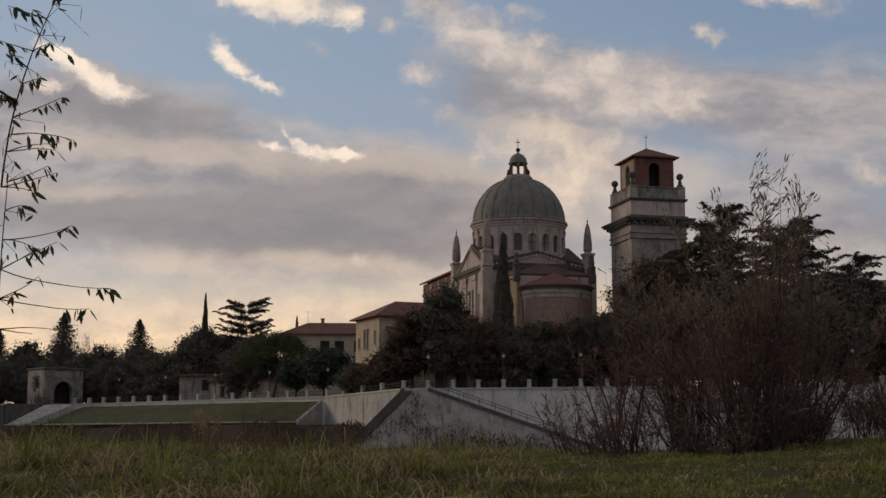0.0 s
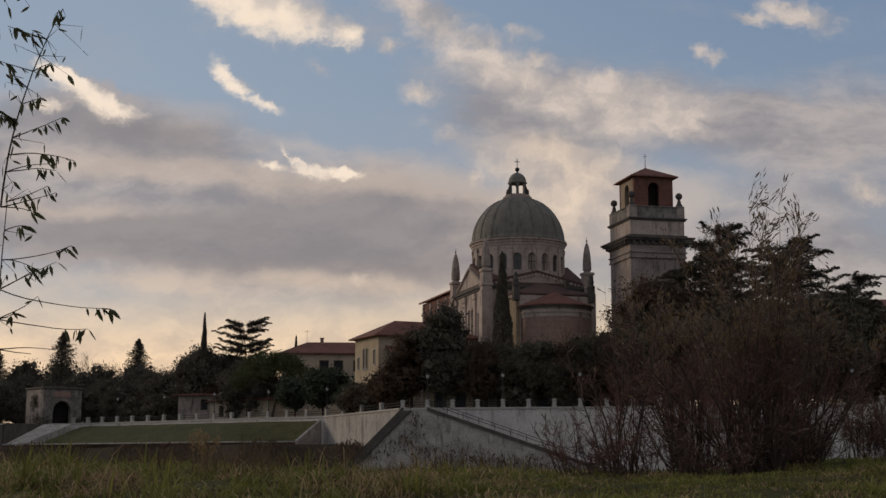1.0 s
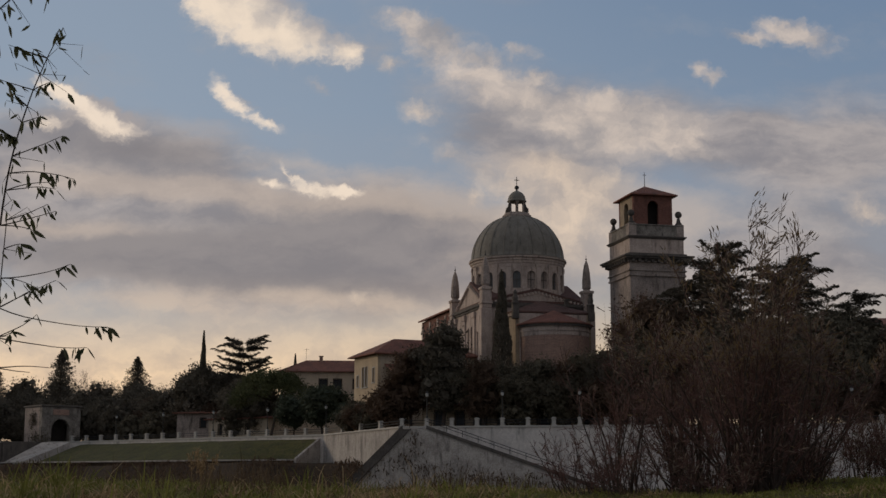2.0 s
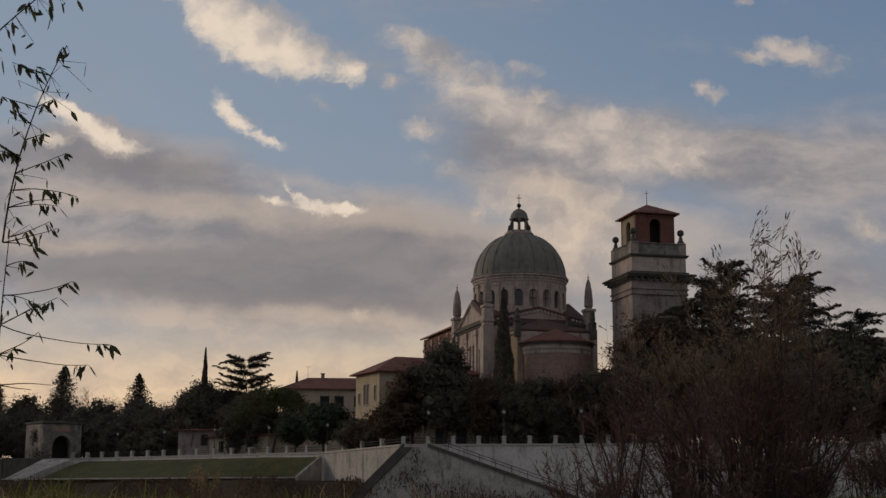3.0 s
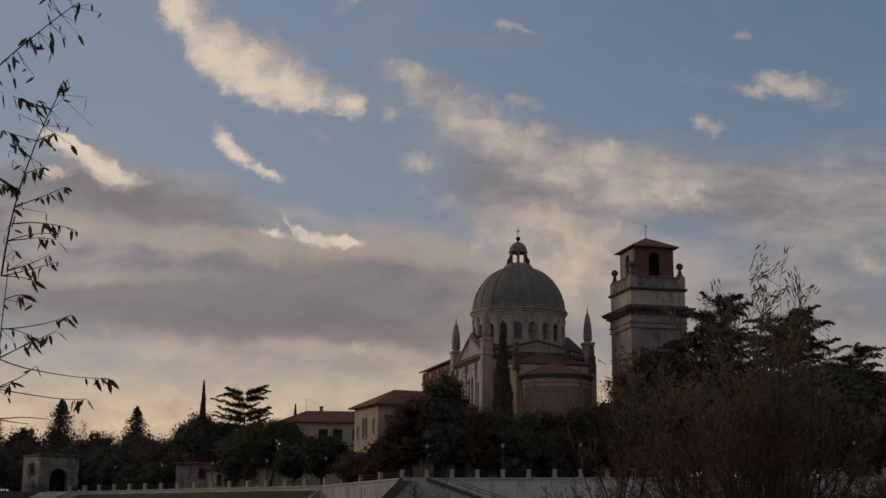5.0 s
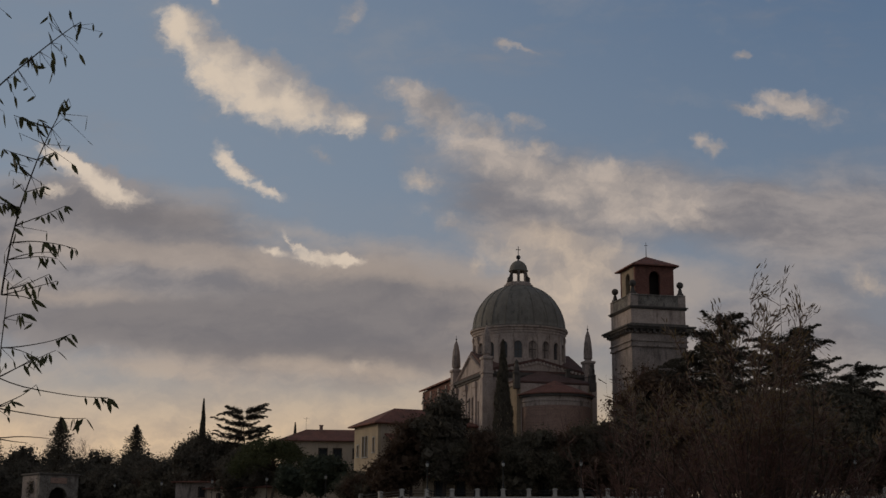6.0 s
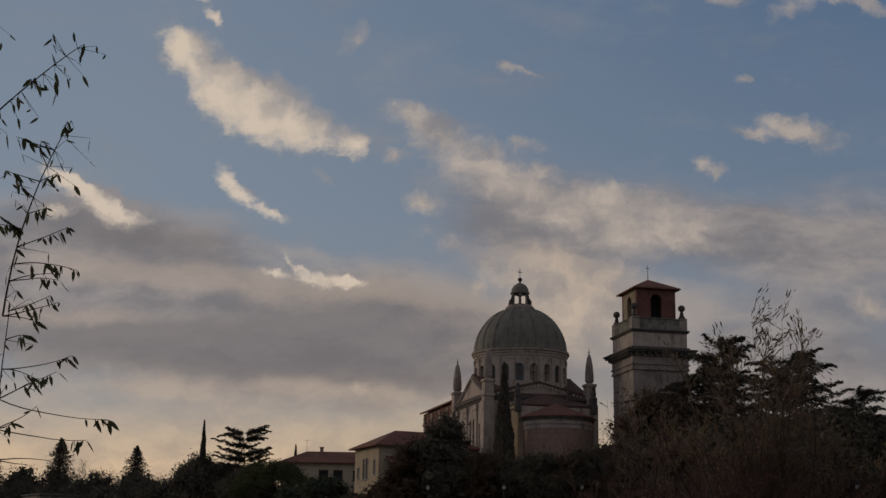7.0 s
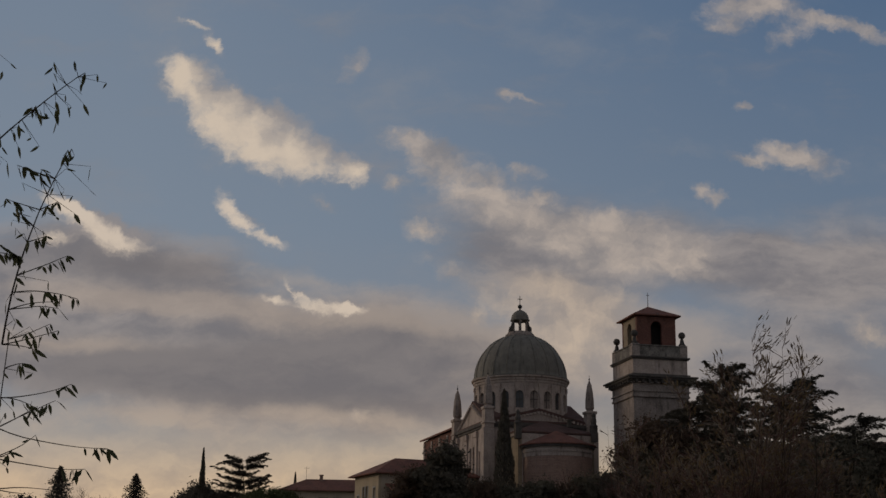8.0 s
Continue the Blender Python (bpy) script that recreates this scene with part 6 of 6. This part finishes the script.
def build_sapling():
    """A slender willow at the edge of the path; its side shoots hang narrow leaves."""
    rng = np.random.default_rng(71)
    ob = thing("willow_sapling", (-2.55, 7.0, near_ground(-2.55, 7.0)), 0, "slender willow sapling with sparse dark narrow leaves", "sapling")
    z0 = near_ground(-2.55, 7.0)
    stems = []
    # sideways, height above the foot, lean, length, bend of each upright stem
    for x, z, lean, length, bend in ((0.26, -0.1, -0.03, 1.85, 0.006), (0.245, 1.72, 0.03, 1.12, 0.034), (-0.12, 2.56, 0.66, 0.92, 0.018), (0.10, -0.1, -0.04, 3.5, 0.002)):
        pts, p, d = [], Vector((x, 0.0, z)), lean
        for i in range(13):
            pts.append(tuple(p))
            d += bend
            p = p + Vector((math.sin(d), rng.normal() * 0.04, math.cos(d))) * (length / 12)
        bm = bmesh.new()
        tube(bm, pts, [(0.0065 if z < 0 else 0.0045) * (1 - i / 14) + 0.0016 for i in range(13)], 6)
        part("stem", bm, BARK, ob)
        stems.append(pts)
    spots, ways = [], []
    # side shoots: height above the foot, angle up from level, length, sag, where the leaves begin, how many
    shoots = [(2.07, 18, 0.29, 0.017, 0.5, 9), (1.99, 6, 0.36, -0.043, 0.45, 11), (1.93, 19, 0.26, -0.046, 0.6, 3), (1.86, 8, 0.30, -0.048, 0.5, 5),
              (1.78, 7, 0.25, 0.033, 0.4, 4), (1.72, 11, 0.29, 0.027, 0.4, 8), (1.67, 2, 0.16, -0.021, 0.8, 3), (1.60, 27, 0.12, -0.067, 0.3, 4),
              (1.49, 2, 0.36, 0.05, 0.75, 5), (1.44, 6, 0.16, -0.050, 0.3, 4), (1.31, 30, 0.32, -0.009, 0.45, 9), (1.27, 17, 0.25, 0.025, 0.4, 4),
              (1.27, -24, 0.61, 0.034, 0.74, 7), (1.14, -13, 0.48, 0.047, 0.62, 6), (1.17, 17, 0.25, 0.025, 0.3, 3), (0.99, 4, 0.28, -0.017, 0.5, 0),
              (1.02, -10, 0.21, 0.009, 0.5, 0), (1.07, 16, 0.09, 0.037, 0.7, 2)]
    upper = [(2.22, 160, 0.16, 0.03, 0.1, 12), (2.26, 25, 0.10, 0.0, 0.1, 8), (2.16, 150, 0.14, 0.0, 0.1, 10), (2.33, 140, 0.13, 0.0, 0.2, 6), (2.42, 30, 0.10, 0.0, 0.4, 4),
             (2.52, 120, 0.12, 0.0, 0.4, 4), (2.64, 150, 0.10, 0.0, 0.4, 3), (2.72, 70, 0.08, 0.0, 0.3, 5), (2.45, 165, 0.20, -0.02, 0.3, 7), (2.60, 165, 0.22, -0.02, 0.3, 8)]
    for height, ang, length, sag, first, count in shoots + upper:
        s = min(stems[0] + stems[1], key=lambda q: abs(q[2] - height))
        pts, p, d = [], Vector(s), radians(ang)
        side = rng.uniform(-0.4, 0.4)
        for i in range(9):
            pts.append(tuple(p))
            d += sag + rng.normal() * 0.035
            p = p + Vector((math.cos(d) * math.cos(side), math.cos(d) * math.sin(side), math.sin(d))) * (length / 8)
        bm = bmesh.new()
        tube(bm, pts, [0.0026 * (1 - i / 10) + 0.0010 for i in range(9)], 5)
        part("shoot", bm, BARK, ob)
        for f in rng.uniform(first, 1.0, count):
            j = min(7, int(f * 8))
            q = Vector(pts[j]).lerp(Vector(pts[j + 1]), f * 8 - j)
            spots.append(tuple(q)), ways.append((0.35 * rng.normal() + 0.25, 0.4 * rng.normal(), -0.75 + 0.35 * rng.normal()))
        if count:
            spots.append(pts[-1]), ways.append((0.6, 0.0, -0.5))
    shoot_leaves = len(spots)
    for stem, few in ((stems[0][8:], 2), (stems[1][1:], 3), (stems[2], 5), (stems[3][5:], 3)):
        for q in stem:
            for _ in range(few):
                d = Vector((rng.normal() * 0.07 + 0.02, rng.normal() * 0.12, rng.normal() * 0.06))
                spots.append(tuple(Vector(q) + d)), ways.append((0.4 * rng.normal() + 0.1, 0.4 * rng.normal(), -0.75))
    # short twigs carry the leaves beside the stems
    bm = bmesh.new()
    for q in spots[shoot_leaves:]:
        s = min(stems[0] + stems[1] + stems[2] + stems[3], key=lambda w: (w[0] - q[0]) ** 2 + (w[1] - q[1]) ** 2 + (w[2] - q[2]) ** 2)
        tube(bm, [s, q], [0.0022, 0.001], 3)
    tagged(part("twig_mass", bm, BARK, ob), kind="stuff")
    leaf_object(rng, "leaves", spots, ways, 0.073, WILLOW_DARK, ob, "narrow drooping dark leaves", 0.27)


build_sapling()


def build_bush(seed, at, label, name, stems, height, fan, twigs, thick, leaf_count, lean=0.0, bark=None, leaf_from=0.55, sprigs=0, gold=True):
    """Many stems from one stool, each with side twigs; leaves only on the upper shoots."""
    rng = np.random.default_rng(seed)
    ob = thing(name, at, 0, label, "bush")
    fine = bmesh.new()
    ends, ways = [], []
    for i in range(stems):
        t, r0 = rng.uniform(0, 2 * math.pi), 0.10 * fan * math.sqrt(rng.uniform(0, 1)) + 0.04
        tilt = radians(min(34, abs(rng.normal() * 15 + 5))) * min(fan, 2.0)
        turn = rng.uniform(0, 2 * math.pi)
        length = height * rng.uniform(0.55, 1.0) * (0.75 + 0.25 * math.cos(tilt))
        if i < sprigs:
            tilt, length = radians(rng.uniform(0, 11)), height * rng.uniform(0.95, 1.40)
            turn = rng.normal() * 0.5 + (math.pi if rng.uniform() < 0.4 else 0.0)
        d = Vector((math.sin(tilt) * math.cos(turn) + lean, math.sin(tilt) * math.sin(turn), math.cos(tilt)))
        line = limb(rng, (r0 * math.cos(t), r0 * math.sin(t), -0.05), d, length, 0.07, 9, 0.012 if i < sprigs else 0.05)
        rad = thick * rng.uniform(0.6, 1.2) * (0.45 if i < sprigs else 1.0)
        bm = bmesh.new()
        tube(bm, line, [rad * (1 - 0.095 * k) for k in range(10)], 6)
        part("stem", bm, bark or BARK, ob)
        for k in range(twigs):
            f = rng.uniform(0.28, 1.0)
            j = min(8, int(f * 9))
            s = Vector(line[j]).lerp(Vector(line[j + 1]), f * 9 - j)
            w = (Vector(line[j + 1]) - Vector(line[j])).normalized() + Vector(rng.normal(size=3)) * 0.72
            tl = height * rng.uniform(0.10, 0.24) * (1.15 - 0.5 * f)
            tw = limb(rng, tuple(s), w, tl, 0.13, 4, 0.03)
            tube(fine, tw, [0.0045, 0.0036, 0.0028, 0.002, 0.0014], 3)
            for _ in range(2):
                q = Vector(tw[int(rng.integers(1, 4))])
                tw2 = limb(rng, tuple(q), w + Vector(rng.normal(size=3)) * 0.6, tl * 0.5, 0.15, 2)
                tube(fine, tw2, [0.0026, 0.0018, 0.0012], 3)
                ends.append(tw2[-1]), ways.append(w)
            ends += tw[1:]
            ways += [w] * 4
    tw = part("twig_mass", fine, BARK_RED, ob, "mass of fine reddish-brown twigs")
    tagged(tw, kind="stuff")
    if leaf_count:
        z = np.array([e[2] for e in ends])
        w = np.clip((z / height - leaf_from) / 0.35, 0.03, 0.6)
        pick = rng.choice(len(ends), leaf_count, p=w / w.sum())
        e = np.array([ends[i] for i in pick]) + rng.normal(size=(leaf_count, 3)) * 0.02
        v = np.array([tuple(ways[i]) for i in pick]) + np.array([0, 0, -0.2])
        cut = leaf_count * 2 // 5
        leaf_object(rng, "leaves", e[cut:], v[cut:], 0.074, WILLOW, ob, "narrow dull green leaves")
        leaf_object(rng, "yellow_leaves", e[:cut], v[:cut], 0.074, WILLOW_GOLD if gold else RUSSET, ob, "narrow yellowing leaves")
    return ob


zg = near_ground
build_bush(81, (3.24, 14.2, zg(3.24, 14.2)), "large multi-stemmed willow bush, nearly bare, reddish twigs", "willow_bush", 66, 2.15, 1.9, 16, 0.018, 4600, leaf_from=0.55, sprigs=20)
build_bush(82, (2.75, 15.4, zg(2.75, 15.4)), "tangled brown willow bush with few leaves", "willow_bush", 32, 2.1, 1.5, 15, 0.012, 1700, leaf_from=0.6)
build_bush(83, (3.95, 15.2, zg(3.95, 15.2)), "tangled brown willow bush with yellowing leaves", "willow_bush", 44, 1.95, 1.8, 15, 0.012, 3000, leaf_from=0.55)
build_bush(87, (3.1, 16.8, zg(3.1, 16.8)), "dense brown willow bush behind the others", "willow_bush", 40, 1.7, 2.0, 14, 0.012, 600, leaf_from=0.6)
build_bush(88, (1.90, 14.4, zg(1.90, 14.4)), "small dark bare willow with thin upright shoots", "bare_shrub", 18, 1.6, 1.3, 15, 0.014, 60, leaf_from=0.8, sprigs=9)
build_bush(84, (1.55, 14.0, zg(1.55, 14.0)), "low bare shrub with arching dark twigs", "bare_shrub", 44, 0.80, 3.4, 11, 0.006, 0, lean=-0.25)
build_bush(85, (5.2, 16.6, zg(5.2, 16.6)), "dense brown bramble thicket", "bramble_thicket", 56, 0.95, 3.2, 16, 0.006, 1500, leaf_from=0.05, gold=False)
build_bush(89, (4.5, 17.4, zg(4.5, 17.4)), "dense brown bramble thicket", "bramble_thicket", 56, 0.95, 3.2, 16, 0.006, 1300, leaf_from=0.05, gold=False)
build_bush(86, (2.85, 13.9, zg(2.85, 13.9)), "low brown thicket at the foot of the willow", "bramble_thicket", 30, 0.72, 3.2, 12, 0.006, 450, leaf_from=0.05, gold=False)
build_bush(80, (5.3, 15.0, zg(5.3, 15.0)), "dense brown bramble thicket", "bramble_thicket", 44, 0.75, 3.2, 14, 0.006, 900, leaf_from=0.05, gold=False)
build_bush(79, (2.25, 14.3, zg(2.25, 14.3)), "low brown thicket at the foot of the willow", "bramble_thicket", 30, 0.62, 3.2, 12, 0.006, 250, leaf_from=0.05, gold=False)
build_bush(90, (3.6, 14.9, zg(3.6, 14.9)), "low brown thicket at the foot of the willow", "bramble_thicket", 32, 0.75, 3.2, 12, 0.006, 450, leaf_from=0.05, gold=False)


def blades(seed, count, region, height, width, mat, name, label, bend=(0.3, 1.6), gate=None, wide=1.0, tufts=0):
    """Grass blades rooted in the ground, each an arc that bends over by an angle within bend (radians)."""
    rng = np.random.default_rng(seed)
    x = rng.uniform(region[0], region[1], count * 2)
    y = region[2] + (region[3] - region[2]) * rng.uniform(0, 1, count * 2) ** 1.1
    keep = np.abs(x) < 0.36 * y + 0.5
    x, y = x[keep][:count], y[keep][:count]
    grow, fan = 1.0, None
    if tufts:  # blades radiate from the hearts of tussocks
        heart = rng.integers(0, min(tufts, len(x)), len(x))
        away = rng.normal(size=(2, len(x))) * rng.uniform(0.03, 0.10, tufts)[heart % tufts]
        x, y = x[heart] + away[0], y[heart] + away[1]
        grow, fan = rng.uniform(0.45, 1.25, tufts)[heart % tufts], np.arctan2(away[1], away[0])
    clump = np.array([0.8 * noise.noise((a * 1.2 * wide, b * 0.8 * wide, seed * 0.37)) + 0.6 * noise.noise((a * 3.6, b * 2.4, seed)) for a, b in zip(x, y)])
    if gate is not None:
        ok = clump > gate
        x, y, clump = x[ok], y[ok], clump[ok]
        if tufts:
            grow, fan = grow[ok], fan[ok]
    k = len(x)
    z = np.array([near_ground(a, b) for a, b in zip(x, y)]) - 0.02
    h = grow * height * rng.uniform(0.4, 1.2, k) * (0.8 + 0.9 * np.clip(clump, -0.5, 0.7)) * (1 - 0.38 * np.clip((x + 0.2) / 1.6, 0, 1))
    t = rng.uniform(0, 2 * math.pi, k) if fan is None else fan + rng.normal(size=k) * 0.6
    d = np.stack([np.cos(t), np.sin(t), np.zeros(k)], 1)
    s = t + 1.571 + rng.normal(size=k) * 0.5
    side = np.stack([np.cos(s), np.sin(s), np.zeros(k)], 1) * (width * rng.uniform(0.6, 1.3, k))[:, None]
    arc = rng.uniform(bend[0], bend[1], k)
    tilt = rng.normal(size=k) * 0.22
    root = np.stack([x, y, z], 1)
    rows = []
    for f, w in ((0.0, 0.8), (0.3, 1.0), (0.55, 0.85), (0.8, 0.5), (1.0, 0.0)):
        away = h / arc * (np.cos(tilt) - np.cos(tilt + arc * f))
        high = h / arc * (np.sin(tilt + arc * f) - np.sin(tilt))
        c = root + d * away[:, None] + np.array([0, 0, 1.0]) * high[:, None]
        rows += [c - side * w / 2, c + side * w / 2] if w else [c]
    v = np.stack(rows, 1).reshape(-1, 3)
    i = np.arange(k)[:, None] * 9
    quads = np.concatenate([i + np.array([[q, q + 1, q + 3, q + 2]]) for q in (0, 2, 4)]).tolist()
    tris = (i + np.array([[6, 7, 8]])).tolist()
    ob = new(name, arrays_mesh(name, v.tolist(), quads + tris, mat))
    return tagged(ob, label, "grass", kind="stuff")


blades(91, 70000, (-8, 8, 5.6, 19.0), 0.10, 0.010, GRASS, "grass", "rough olive-green meadow grass", (0.8, 3.2))
blades(90, 28000, (0.3, 8, 5.6, 17.0), 0.11, 0.011, GRASS, "short_grass", "short trodden green grass", (0.8, 3.0))
blades(92, 46000, (-8, 8, 6.0, 18.0), 0.18, 0.011, GRASS, "tall_grass", "tussocks of tall green grass", (1.0, 3.4), -0.05, tufts=1700)
blades(93, 34000, (-8, 7.0, 5.6, 18.0), 0.16, 0.010, GRASS_DRY, "dry_grass", "withered straw-coloured grass", (1.6, 4.2), 0.0, tufts=1000)
blades(89, 16000, (-0.5, 7.5, 5.8, 16.0), 0.13, 0.010, GRASS_DRY, "dry_patches", "flattened straw-coloured patches in the grass", (1.6, 4.2), 0.12, tufts=420)
blades(97, 24000, (-8, 0.8, 6.0, 15.0), 0.21, 0.010, GRASS_DRY, "dry_tussock", "matted straw-coloured tussocks", (1.9, 4.6), 0.08, 0.8, tufts=480)
blades(98, 22000, (-8, 8, 5.6, 16.0), 0.16, 0.010, REED, "dead_grass", "dead brown grass between the tufts", (1.0, 3.4), -0.1, tufts=900)
blades(94, 2400, (-5.5, 0.6, 7.0, 14.5), 0.44, 0.008, GRASS_DRY, "dry_stalks", "tall bent straw-coloured stalks", (1.6, 4.4), 0.22)
blades(95, 4200, (-5.5, 1.0, 8.0, 15.0), 0.30, 0.013, GRASS, "tall_reeds", "tall upright green blades", (0.4, 2.0), 0.18, tufts=150)
blades(96, 6000, (-8.0, 8.0, 15.0, 21.0), 0.38, 0.009, REED, "weeds", "brown dead weeds along the bank's edge", (0.3, 1.8), 0.0)


def build_plume_tuft(x, y):
    """A tall pale tuft of reed grass that stands above the meadow."""
    rng = np.random.default_rng(99)
    ob = thing("reed_tuft", (x, y, near_ground(x, y)), 0, "tall pale tuft of dry reed grass", "reed tuft")
    for i in range(9):
        way = (rng.normal() * 0.10, rng.normal() * 0.1, 1)
        line = limb(rng, (rng.normal() * 0.04, rng.normal() * 0.04, -0.03), way, rng.uniform(0.34, 0.52), 0.05, 6)
        bm = bmesh.new()
        tube(bm, line, [0.003, 0.0028, 0.0025, 0.0022, 0.002, 0.0016, 0.001], 4)
        part("stalk", bm, GRASS_DRY, ob)
        top = np.array(line[-1])
        k = 60
        f = rng.uniform(0, 1, (k, 1))
        pts = np.array(line[-3]) * (1 - f) + top * f + rng.normal(size=(k, 3)) * 0.018
        tagged(crown_object("plume", leaf_cards(rng, pts, 0.035, 0.25, np.tile((0.2, 0, 1.0), (k, 1)), 0.5), GRASS_DRY, ob, "feathery dry plume"), kind="stuff")


build_plume_tuft(-2.35, 13.4)
